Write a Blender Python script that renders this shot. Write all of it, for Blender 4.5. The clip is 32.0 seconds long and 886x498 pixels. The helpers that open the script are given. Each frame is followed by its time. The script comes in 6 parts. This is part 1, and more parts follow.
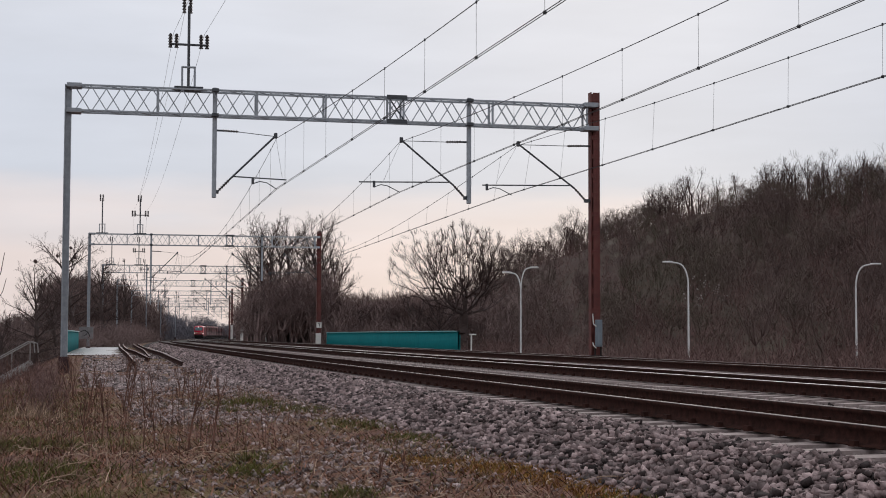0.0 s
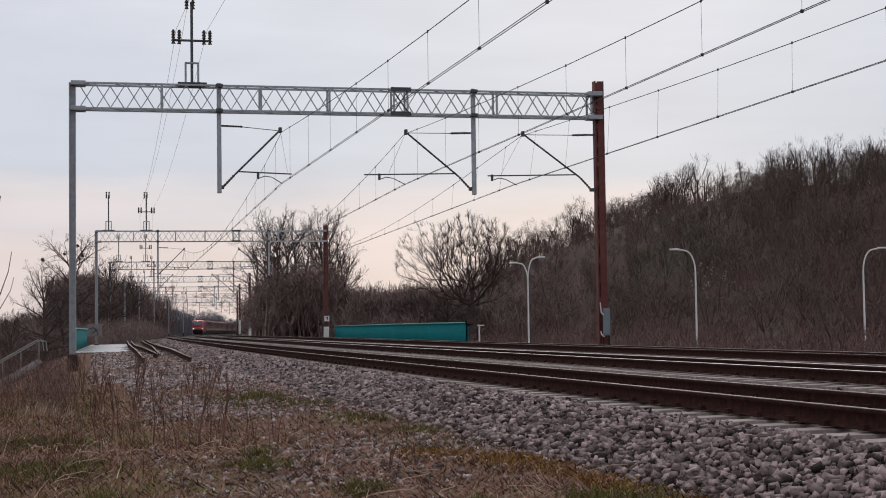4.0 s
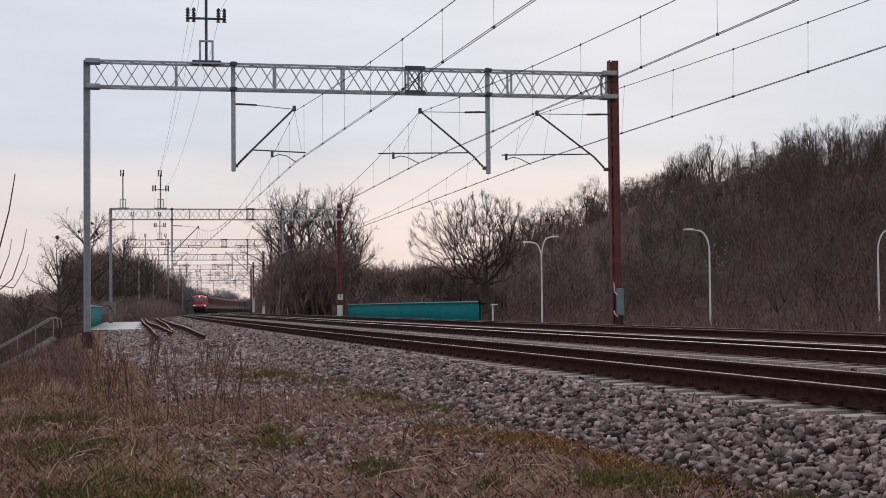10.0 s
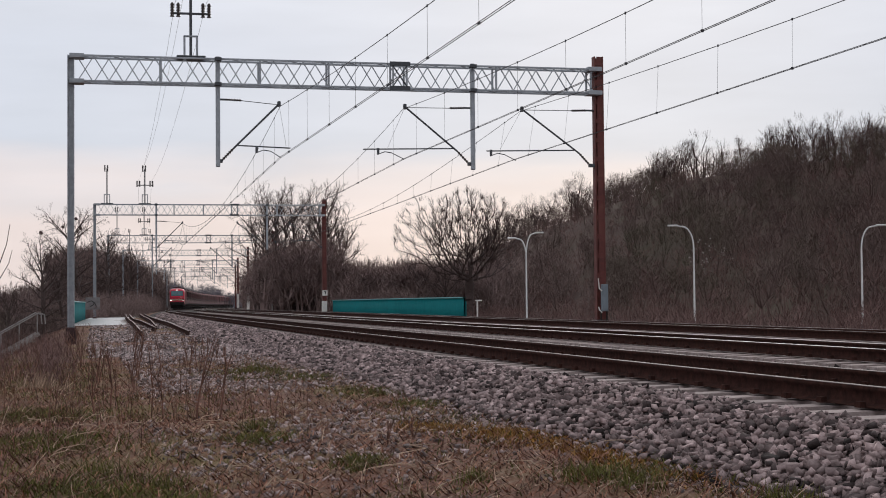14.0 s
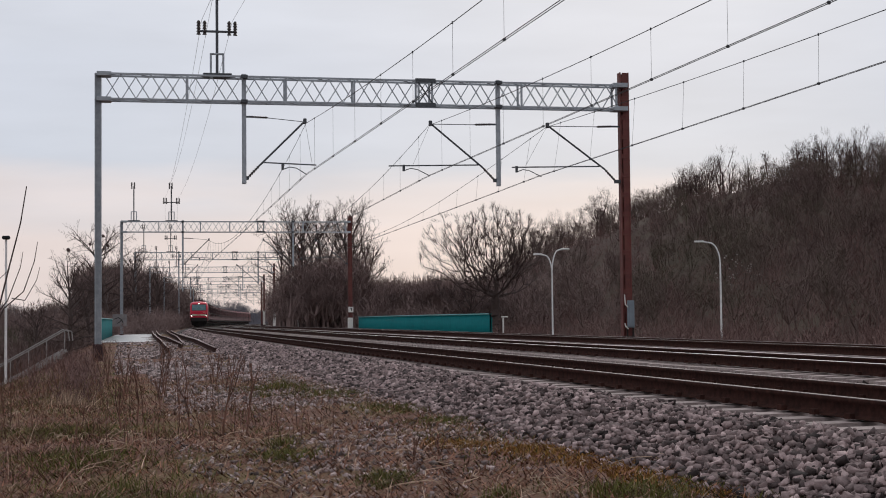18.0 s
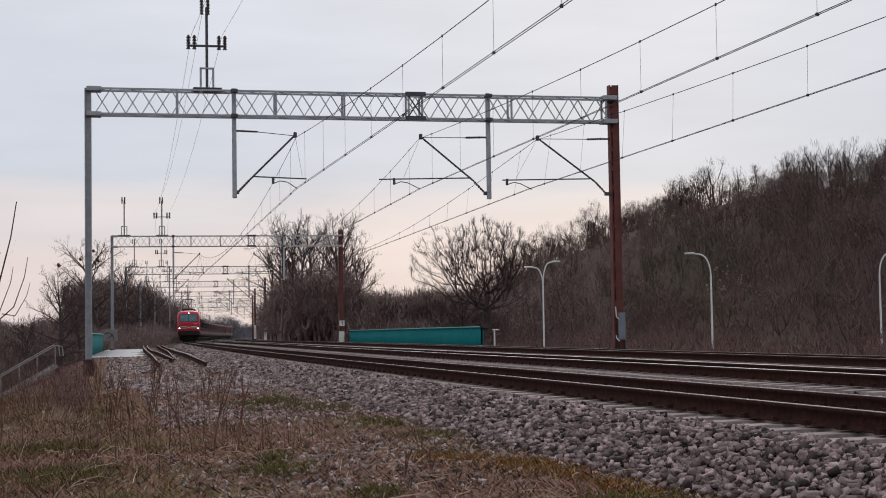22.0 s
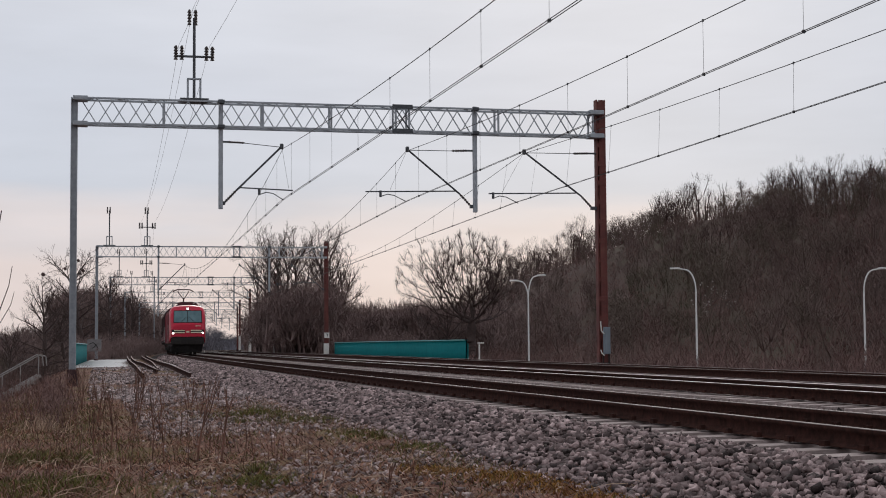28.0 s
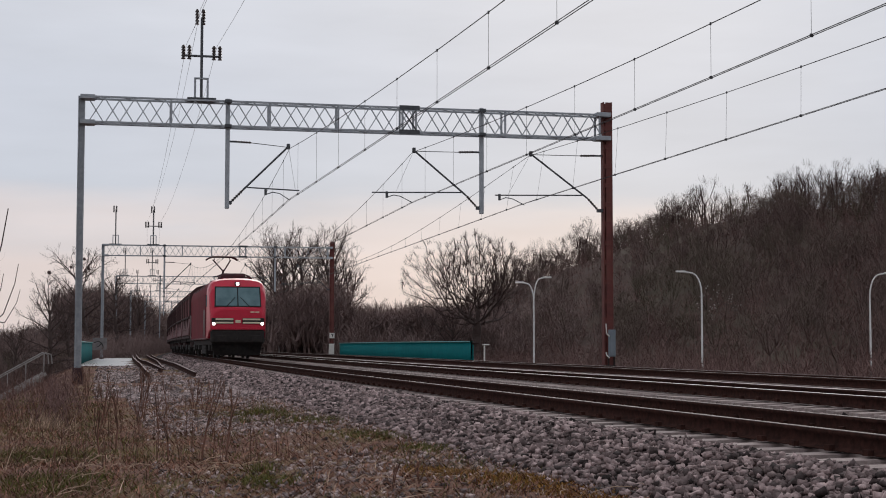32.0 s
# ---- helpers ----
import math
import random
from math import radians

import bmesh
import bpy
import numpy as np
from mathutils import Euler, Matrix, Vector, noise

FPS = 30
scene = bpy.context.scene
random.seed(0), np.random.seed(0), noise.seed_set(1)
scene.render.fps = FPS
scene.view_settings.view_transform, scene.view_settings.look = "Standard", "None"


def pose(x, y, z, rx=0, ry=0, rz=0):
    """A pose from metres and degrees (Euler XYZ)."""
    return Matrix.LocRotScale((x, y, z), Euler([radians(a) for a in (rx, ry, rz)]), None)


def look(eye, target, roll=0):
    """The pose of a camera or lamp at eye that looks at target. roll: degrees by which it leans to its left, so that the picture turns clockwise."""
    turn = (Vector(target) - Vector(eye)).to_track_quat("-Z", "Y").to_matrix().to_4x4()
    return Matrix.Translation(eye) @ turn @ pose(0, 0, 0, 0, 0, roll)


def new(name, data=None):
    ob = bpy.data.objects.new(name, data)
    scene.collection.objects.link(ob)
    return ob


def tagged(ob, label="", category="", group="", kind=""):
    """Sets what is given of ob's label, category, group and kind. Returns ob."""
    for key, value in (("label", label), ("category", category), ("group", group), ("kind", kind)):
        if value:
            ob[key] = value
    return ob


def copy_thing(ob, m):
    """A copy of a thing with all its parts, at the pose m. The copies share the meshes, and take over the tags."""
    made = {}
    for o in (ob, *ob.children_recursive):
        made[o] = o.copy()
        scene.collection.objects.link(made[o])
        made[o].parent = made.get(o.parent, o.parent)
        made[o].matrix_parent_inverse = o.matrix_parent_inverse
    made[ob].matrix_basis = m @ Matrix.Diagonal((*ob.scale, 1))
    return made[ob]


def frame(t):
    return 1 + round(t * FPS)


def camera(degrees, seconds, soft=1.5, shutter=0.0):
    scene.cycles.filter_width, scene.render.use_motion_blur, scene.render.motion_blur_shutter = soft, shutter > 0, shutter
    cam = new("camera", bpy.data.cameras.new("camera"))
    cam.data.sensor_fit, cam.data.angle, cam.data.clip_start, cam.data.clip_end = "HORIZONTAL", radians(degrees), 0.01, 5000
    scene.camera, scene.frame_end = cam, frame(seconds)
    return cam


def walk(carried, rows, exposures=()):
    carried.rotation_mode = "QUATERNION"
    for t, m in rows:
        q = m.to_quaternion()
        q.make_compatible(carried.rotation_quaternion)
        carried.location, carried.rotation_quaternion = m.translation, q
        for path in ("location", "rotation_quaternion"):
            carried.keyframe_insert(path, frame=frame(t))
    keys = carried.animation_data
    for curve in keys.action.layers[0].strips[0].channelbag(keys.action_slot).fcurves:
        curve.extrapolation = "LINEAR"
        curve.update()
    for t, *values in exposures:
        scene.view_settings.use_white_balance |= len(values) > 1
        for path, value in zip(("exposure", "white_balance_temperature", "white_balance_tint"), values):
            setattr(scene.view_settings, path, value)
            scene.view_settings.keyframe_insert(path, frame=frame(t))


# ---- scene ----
# The camera is held by hand at one spot: rows of seconds, degrees to the right of the line, degrees up, lean to the right.
cam = camera(32.9, 32.0, soft=1.0)
EYE = 0.73
CAM = [
    (0, 13.329, 3.248, -0.168),
    (0.5, 13.248, 3.058, 0.123),
    (1, 13.082, 2.948, 0.369),
    (1.5, 12.824, 2.866, 0.272),
    (2, 12.623, 2.669, 0.242),
    (2.5, 12.790, 2.759, 0.303),
    (3, 12.975, 2.908, 0.655),
    (3.5, 13.093, 2.998, 0.796),
    (5.5, 13.000, 2.530, 0.855),
    (6, 12.908, 2.880, 0.797),
    (6.5, 12.746, 2.755, 0.742),
    (7, 12.066, 2.421, 0.567),
    (7.5, 11.983, 2.225, 0.676),
    (8, 12.376, 2.426, 0.855),
    (8.5, 12.693, 2.319, 0.977),
    (9, 12.646, 2.389, 0.802),
    (9.5, 12.364, 2.183, 0.615),
    (10, 12.548, 2.132, 0.560),
    (10.5, 12.638, 2.180, 0.690),
    (11, 12.799, 2.283, 0.698),
    (11.5, 12.552, 2.128, 0.663),
    (12, 12.342, 2.090, 0.452),
    (12.5, 12.619, 1.927, 0.462),
    (13, 12.913, 1.770, 0.414),
    (13.5, 13.019, 1.956, 0.353),
    (14, 13.129, 1.968, 0.517),
    (14.5, 12.838, 2.153, 0.345),
    (16.5, 12.367, 2.057, 1.101),
    (17, 11.907, 2.119, 0.540),
    (17.5, 11.779, 2.337, 0.406),
    (18, 12.153, 2.605, 0.585),
    (18.5, 12.131, 2.644, 0.569),
    (19, 12.061, 2.694, 0.705),
    (19.5, 12.216, 2.626, 0.723),
    (20, 12.267, 2.424, 0.918),
    (20.5, 13.135, 2.633, 1.213),
    (21, 12.329, 2.990, 1.094),
    (21.5, 12.256, 3.053, 0.748),
    (22, 12.510, 3.101, 0.906),
    (22.5, 12.517, 3.135, 1.140),
    (23, 12.280, 3.167, 1.057),
    (23.5, 12.547, 3.227, 0.592),
    (24, 12.364, 3.233, 0.461),
    (24.5, 12.680, 3.207, 0.708),
    (25, 12.767, 3.361, 0.492),
    (25.5, 12.772, 3.539, 0.571),
    (27.5, 12.916, 3.593, 0.385),
    (28, 13.062, 3.589, 0.412),
    (28.5, 12.972, 3.593, 0.310),
    (29, 12.665, 3.488, 0.141),
    (29.5, 12.663, 3.642, 0.105),
    (30, 12.973, 3.680, 0.274),
    (30.5, 12.864, 3.862, 0.356),
    (31, 12.915, 3.800, 0.265),
    (31.5, 12.781, 3.638, -0.045),
    (32, 12.838, 3.637, -0.043),
]
walk(cam, [(t, pose(0, 0, EYE, 90, 0, -yaw) @ pose(0, 0, 0, pitch, 0, 0) @ pose(0, 0, 0, 0, 0, -lean)) for t, yaw, pitch, lean in CAM],
     exposures=[(0, -0.08), (6, -0.11), (9, -0.05), (13, 0.0), (17, -0.03), (19, -0.15), (20, -0.08), (28, -0.15), (32, -0.18)])

# ---- light: an overcast evening, a soft sun behind the clouds ----
world = bpy.data.worlds.new("overcast_sky")
scene.world = world
world.use_nodes = True


def build_sky(nt):
    n, l = nt.nodes, nt.links
    n.clear()
    out = n.new("ShaderNodeOutputWorld")
    bg = n.new("ShaderNodeBackground")
    coord = n.new("ShaderNodeTexCoord")
    sep = n.new("ShaderNodeSeparateXYZ")
    l.new(coord.outputs["Generated"], sep.inputs[0])
    # long flat cloud banks
    stretch = n.new("ShaderNodeMapping")
    stretch.inputs["Scale"].default_value = (3.0, 3.0, 16.0)
    l.new(coord.outputs["Generated"], stretch.inputs[0])
    cloud = n.new("ShaderNodeTexNoise")
    cloud.inputs["Scale"].default_value = 1.3
    cloud.inputs["Detail"].default_value = 5.0
    cloud.inputs["Roughness"].default_value = 0.5
    l.new(stretch.outputs[0], cloud.inputs["Vector"])
    wob = n.new("ShaderNodeMath")
    wob.operation = "MULTIPLY_ADD"
    wob.inputs[1].default_value = 0.09
    l.new(cloud.outputs["Fac"], wob.inputs[0])
    l.new(sep.outputs["Z"], wob.inputs[2])
    ramp = n.new("ShaderNodeValToRGB")
    l.new(wob.outputs[0], ramp.inputs[0])
    stops = [(0.0, (0.60, 0.56, 0.58)), (0.05, (0.72, 0.64, 0.645)), (0.105, (0.78, 0.69, 0.69)), (0.128, (0.72, 0.685, 0.72)), (0.15, (0.60, 0.64, 0.73)),
             (0.20, (0.65, 0.685, 0.775)), (0.28, (0.71, 0.735, 0.81)), (0.5, (0.69, 0.72, 0.77)), (1.0, (0.65, 0.69, 0.75))]
    e = ramp.color_ramp.elements
    while len(e) < len(stops):
        e.new(0.5)
    for el, (p, c) in zip(e, stops):
        el.position = p
        el.color = (*c, 1)
    soft = n.new("ShaderNodeTexNoise")
    soft.inputs["Scale"].default_value = 2.2
    soft.inputs["Detail"].default_value = 6.0
    l.new(stretch.outputs[0], soft.inputs["Vector"])
    var = n.new("ShaderNodeMapRange")
    var.inputs[1].default_value, var.inputs[2].default_value = 0.3, 0.7
    var.inputs[3].default_value, var.inputs[4].default_value = 0.95, 1.05
    l.new(soft.outputs["Fac"], var.inputs[0])
    mul = n.new("ShaderNodeVectorMath")
    mul.operation = "SCALE"
    l.new(ramp.outputs[0], mul.inputs[0])
    l.new(var.outputs[0], mul.inputs["Scale"])
    sky = n.new("ShaderNodeTexSky")
    sky.sky_type = "NISHITA"
    sky.sun_disc = False
    sky.sun_elevation, sky.sun_rotation = radians(14), radians(20)
    thin = n.new("ShaderNodeVectorMath")
    thin.operation = "SCALE"
    thin.inputs["Scale"].default_value = 0.004
    l.new(sky.outputs[0], thin.inputs[0])
    add = n.new("ShaderNodeVectorMath")
    add.operation = "ADD"
    l.new(mul.outputs[0], add.inputs[0])
    l.new(thin.outputs[0], add.inputs[1])
    l.new(add.outputs[0], bg.inputs["Color"])
    bg.inputs["Strength"].default_value = 1.0
    l.new(bg.outputs[0], out.inputs[0])


build_sky(world.node_tree)
sun_data = bpy.data.lights.new("sun", "SUN")
sun_data.energy, sun_data.angle, sun_data.color = 0.8, radians(30), (1.0, 0.93, 0.88)
sun = new("sun", sun_data)
sun.matrix_world = look((0, 0, 60), (-18, -60, 35))

# ---- materials ----


def material(name, base, other, scale=8.0, rough=0.8, metal=0.0, bump=0.15, fine=60.0, detail=6.0, per=0.0, island=0.0, third=None, third_scale=0.6, third_amount=0.5, gloss=0.3):
    """Two colours mixed by noise at two scales, fine relief, and a shift of value per object or per island."""
    m = bpy.data.materials.new(name)
    m.use_nodes = True
    nt = m.node_tree
    n, l = nt.nodes, nt.links
    b = n["Principled BSDF"]
    b.inputs["Roughness"].default_value, b.inputs["Metallic"].default_value = rough, metal
    b.inputs["Specular IOR Level"].default_value = gloss
    co = n.new("ShaderNodeTexCoord")
    a = n.new("ShaderNodeTexNoise")
    a.inputs["Scale"].default_value, a.inputs["Detail"].default_value, a.inputs["Roughness"].default_value = scale, detail, 0.6
    l.new(co.outputs["Object"], a.inputs["Vector"])
    r = n.new("ShaderNodeMapRange")
    r.inputs[1].default_value, r.inputs[2].default_value = 0.35, 0.65
    l.new(a.outputs["Fac"], r.inputs[0])
    mix = n.new("ShaderNodeMix")
    mix.data_type = "RGBA"
    mix.inputs[6].default_value, mix.inputs[7].default_value = (*base, 1), (*other, 1)
    l.new(r.outputs[0], mix.inputs[0])
    colour = mix.outputs[2]
    if third:
        big = n.new("ShaderNodeTexNoise")
        big.inputs["Scale"].default_value, big.inputs["Detail"].default_value = third_scale, 4.0
        l.new(co.outputs["Object"], big.inputs["Vector"])
        rr = n.new("ShaderNodeMapRange")
        rr.inputs[1].default_value, rr.inputs[2].default_value = 0.48, 0.66
        rr.inputs[4].default_value = third_amount
        l.new(big.outputs["Fac"], rr.inputs[0])
        m3 = n.new("ShaderNodeMix")
        m3.data_type = "RGBA"
        l.new(rr.outputs[0], m3.inputs[0])
        l.new(colour, m3.inputs[6])
        m3.inputs[7].default_value = (*third, 1)
        colour = m3.outputs[2]
    if per or island:
        if per:
            src = n.new("ShaderNodeObjectInfo").outputs["Random"]
        else:
            src = n.new("ShaderNodeNewGeometry").outputs["Random Per Island"]
        k = per or island
        vr = n.new("ShaderNodeMapRange")
        vr.inputs[3].default_value, vr.inputs[4].default_value = 1 - k, 1 + k
        l.new(src, vr.inputs[0])
        sc = n.new("ShaderNodeVectorMath")
        sc.operation = "SCALE"
        l.new(colour, sc.inputs[0])
        l.new(vr.outputs[0], sc.inputs["Scale"])
        colour = sc.outputs[0]
    l.new(colour, b.inputs["Base Color"])
    if bump:
        g = n.new("ShaderNodeTexNoise")
        g.inputs["Scale"].default_value, g.inputs["Detail"].default_value = fine, 4.0
        l.new(co.outputs["Object"], g.inputs["Vector"])
        bp = n.new("ShaderNodeBump")
        bp.inputs["Strength"].default_value, bp.inputs["Distance"].default_value = bump, 0.02
        l.new(g.outputs["Fac"], bp.inputs["Height"])
        l.new(bp.outputs[0], b.inputs["Normal"])
    return m


def glow(name, colour, strength):
    m = bpy.data.materials.new(name)
    m.use_nodes = True
    b = m.node_tree.nodes["Principled BSDF"]
    b.inputs["Base Color"].default_value = (*colour, 1)
    b.inputs["Emission Color"].default_value = (*colour, 1)
    b.inputs["Emission Strength"].default_value = strength
    return m


GALV = material("galvanised_steel", (0.40, 0.42, 0.45), (0.30, 0.32, 0.345), 5, 0.6, 0.25, 0.1)
GALV_DARK = material("weathered_tube_steel", (0.10, 0.105, 0.115), (0.065, 0.068, 0.075), 9, 0.6, 0.3, 0.1)
RED_STEEL = material("dark_red_painted_steel", (0.145, 0.040, 0.034), (0.095, 0.031, 0.028), 4, 0.65, 0.0, 0.2, third=(0.19, 0.070, 0.054), third_scale=2.0)
INSULATOR = material("brown_insulator_glaze", (0.035, 0.025, 0.025), (0.05, 0.035, 0.03), 20, 0.3, 0.0, 0.0)
WIRE = material("dull_copper_wire", (0.12, 0.115, 0.12), (0.085, 0.08, 0.085), 3, 0.5, 0.4, 0.0)
RAIL = material("rusty_rail_steel", (0.058, 0.025, 0.020), (0.026, 0.013, 0.011), 12, 0.95, 0.0, 0.3, gloss=0.05)
RAIL_HEAD = material("worn_rail_head", (0.17, 0.132, 0.124), (0.11, 0.083, 0.078), 6, 0.6, 0.3, 0.1)
RAIL_BRIGHT = material("polished_rail_head", (0.46, 0.42, 0.41), (0.33, 0.29, 0.28), 6, 0.45, 0.8, 0.05)
SLEEPER = material("dusty_concrete_sleeper", (0.43, 0.345, 0.325), (0.28, 0.215, 0.200), 10, 0.9, 0.0, 0.3, per=0.15)
STONE = material("grey_ballast_stone", (0.335, 0.250, 0.243), (0.118, 0.083, 0.079), 9, 0.9, 0.0, 0.35, 60, island=0.9, gloss=0.2)
DUSTY = material("dusty_old_ballast_stone", (0.40, 0.316, 0.304), (0.17, 0.130, 0.125), 14, 0.95, 0.0, 0.4, 40, island=0.8, gloss=0.15)
# bed colour holds the shade of the gaps between stones, so nearly black
BED_GAP_SHADE = material("ballast_bed", (0.070, 0.051, 0.048), (0.018, 0.013, 0.012), 22, 0.95, 0.0, 1.0, 30)
SOIL = material("dead_grass_soil", (0.215, 0.097, 0.063), (0.088, 0.040, 0.029), 9, 0.95, 0.0, 1.0, 30, third=(0.150, 0.105, 0.034), third_scale=0.7, third_amount=0.8)
FOREST = material("leaf_litter_slope", (0.098, 0.064, 0.056), (0.070, 0.046, 0.040), 1.6, 0.95, 0.0, 1.0, 3, third=(0.075, 0.068, 0.044), third_scale=0.03, third_amount=0.55, gloss=0.05)
BARK = material("grey_brown_bark", (0.100, 0.071, 0.065), (0.068, 0.048, 0.044), 6, 0.95, 0.0, 0.3)
TWIG = material("bare_twigs", (0.190, 0.118, 0.106), (0.142, 0.087, 0.080), 0.15, 0.95, 0.0, 0.0, island=0.25, gloss=0.05)
TEAL = material("teal_painted_panel", (0.004, 0.158, 0.170), (0.003, 0.132, 0.143), 3, 0.9, 0.0, 0.05, per=0.05, gloss=0.05)
TEAL_LIGHT = material("pale_teal_rail", (0.10, 0.36, 0.36), (0.07, 0.30, 0.30), 3, 0.5, 0.0, 0.05)
CONCRETE = material("pale_concrete", (0.74, 0.71, 0.70), (0.60, 0.57, 0.56), 3, 0.9, 0.0, 0.2)
LAMP_GREY = material("light_grey_lamp_post", (0.80, 0.78, 0.77), (0.70, 0.68, 0.67), 3, 0.5, 0.0, 0.0)
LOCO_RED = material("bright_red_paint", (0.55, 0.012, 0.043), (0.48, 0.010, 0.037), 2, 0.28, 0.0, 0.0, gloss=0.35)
LOCO_SIDE_RED = material("darker_red_side_paint", (0.175, 0.018, 0.028), (0.125, 0.016, 0.023), 1.2, 0.7, 0.0, 0.05, gloss=0.08)
LOCO_ROOF = material("dark_roof_equipment", (0.085, 0.026, 0.030), (0.045, 0.018, 0.020), 5, 0.7, 0.2, 0.1)
UNDER = material("black_underframe", (0.018, 0.015, 0.015), (0.03, 0.024, 0.022), 6, 0.8, 0.1, 0.2)
# pale teal base stands in for sky reflected in the panes
SKY_GLASS = material("sky_reflecting_glass", (0.125, 0.205, 0.225), (0.080, 0.140, 0.158), 1.5, 0.06, 0.0, 0.0)
BLACK = material("black_rubber", (0.01, 0.01, 0.01), (0.016, 0.016, 0.016), 8, 0.7, 0.0, 0.0)
WHITE = material("white_paint", (0.72, 0.70, 0.66), (0.64, 0.61, 0.58), 5, 0.6, 0.0, 0.05)
CREAM = material("cream_stripe", (0.70, 0.60, 0.46), (0.62, 0.53, 0.40), 5, 0.5, 0.0, 0.0)
WAGON = material("brown_red_wagon_side", (0.215, 0.078, 0.083), (0.155, 0.058, 0.062), 1.5, 0.75, 0.0, 0.2, per=0.2, gloss=0.1)
FLAP = material("dusty_wagon_flap", (0.205, 0.104, 0.107), (0.145, 0.076, 0.079), 1.2, 0.8, 0.0, 0.2, per=0.2)
WAGON_DARK = material("dark_wagon_frame", (0.055, 0.026, 0.026), (0.038, 0.020, 0.020), 3, 0.8, 0.0, 0.1)
CABINET = material("blue_grey_cabinet", (0.20, 0.235, 0.27), (0.16, 0.19, 0.22), 3, 0.6, 0.1, 0.05)
HEADLIGHT = glow("headlight_glow", (1.0, 0.93, 0.90), 4.0)
STRAW = material("dry_straw_stalks", (0.47, 0.345, 0.255), (0.26, 0.165, 0.115), 2, 0.9, 0.0, 0.0, island=0.55)
LITTER = material("dead_leaf_litter", (0.275, 0.136, 0.092), (0.092, 0.043, 0.030), 2, 0.9, 0.0, 0.0, island=0.85, gloss=0.1)
MOSS = material("orange_brown_moss", (0.30, 0.135, 0.036), (0.22, 0.125, 0.030), 6, 0.95, 0.0, 0.5, island=0.5)
WEED = material("reddish_brown_weeds", (0.155, 0.076, 0.054), (0.095, 0.045, 0.034), 2, 0.9, 0.0, 0.0, island=0.5)
GREEN = material("early_spring_grass", (0.120, 0.112, 0.026), (0.080, 0.076, 0.020), 2, 0.9, 0.0, 0.0, island=0.5)
WOODS = material("bare_brown_woods", (0.165, 0.115, 0.105), (0.122, 0.085, 0.078), 0.12, 0.95, 0.0, 0.0, island=0.08, third=(0.100, 0.092, 0.062), third_scale=0.045, third_amount=0.8, gloss=0.03)
TWIG_DARK = material("dark_bare_twigs", (0.098, 0.066, 0.061), (0.070, 0.047, 0.044), 3, 0.95, 0.0, 0.0, island=0.25, gloss=0.05)
BANK_TWIG = material("dull_brown_twigs", (0.215, 0.153, 0.141), (0.160, 0.113, 0.104), 0.15, 0.95, 0.0, 0.0, island=0.10, gloss=0.03)
THICKET = material("tangled_reddish_twigs", (0.265, 0.188, 0.174), (0.200, 0.142, 0.132), 0.15, 0.95, 0.0, 0.0, island=0.10, gloss=0.03)
BLOSSOM = material("pale_blossom", (0.34, 0.29, 0.27), (0.26, 0.22, 0.20), 2, 0.9, 0.0, 0.0)
RAIL_PIPE = material("dull_grey_pipe", (0.32, 0.30, 0.29), (0.24, 0.22, 0.21), 4, 0.6, 0.1, 0.0)
# grey-blue of distant haze painted into the twigs and hills themselves
HAZY = material("haze_tinted_woods", (0.20, 0.185, 0.205), (0.155, 0.145, 0.162), 0.1, 1.0, 0.0, 0.0, gloss=0.0)
HAZED_HILL = material("distant_woods", (0.150, 0.142, 0.165), (0.115, 0.108, 0.128), 0.05, 1.0, 0.0, 0.0)

# ---- the line: a wide curve to the right ----
BEND_Y, BEND = 53.18, 0.00031
TRACKS = {"near": (6.643, 0.0), "middle": (10.895, 0.02), "far": (15.207, 0.05)}


def shift(y):
    return (y - BEND_Y) ** 2 * BEND / 2


def grade(y):
    """Height of the line at y: level past the camera, then falling gently."""
    d = min(y, 600) - 110
    return -0.0014 * (math.sqrt(d * d + 900) + d)


def heading(y):
    """Degrees that a thing along the line turns at y."""
    return -math.degrees(math.atan((y - BEND_Y) * BEND))


# ---- mesh helpers ----


def mesh_of(bm, name):
    me = bpy.data.meshes.new(name)
    bm.to_mesh(me)
    bm.free()
    return me


def part(name, bm, mat, parent=None, label="", smooth=False):
    me = bm if isinstance(bm, bpy.types.Mesh) else mesh_of(bm, name)
    if not me.materials:
        for m_ in (mat if isinstance(mat, (list, tuple)) else [mat]):
            me.materials.append(m_)
    if smooth:
        me.polygons.foreach_set("use_smooth", [True] * len(me.polygons))
    ob = new(name, me)
    if parent:
        ob.parent = parent
    if label:
        ob["label"] = label
    return ob


def thing(name, m, label, category, group="", kind=""):
    ob = new(name)
    ob.matrix_basis = m
    return tagged(ob, label, category, group, kind)


def box(bm, cx, cy, cz, sx, sy, sz, bevel=0.0, m=None):
    """A box by its centre and sizes, its edges bevelled."""
    g = bmesh.ops.create_cube(bm, size=1, matrix=(m or Matrix()) @ Matrix.Translation((cx, cy, cz)) @ Matrix.Diagonal((sx, sy, sz, 1)))
    if bevel:
        es = list({e for v in g["verts"] for e in v.link_edges})
        bmesh.ops.bevel(bm, geom=es, offset=bevel, segments=1, affect="EDGES")
    return bm


def bar(bm, a, b, r, sides=6, r2=None):
    """A round bar from a to b."""
    a, b = Vector(a), Vector(b)
    d = b - a
    q = d.to_track_quat("Z", "Y").to_matrix().to_4x4()
    bmesh.ops.create_cone(bm, cap_ends=True, segments=sides, radius1=r, radius2=r if r2 is None else r2, depth=d.length,
                          matrix=Matrix.Translation((a + b) / 2) @ q)
    return bm


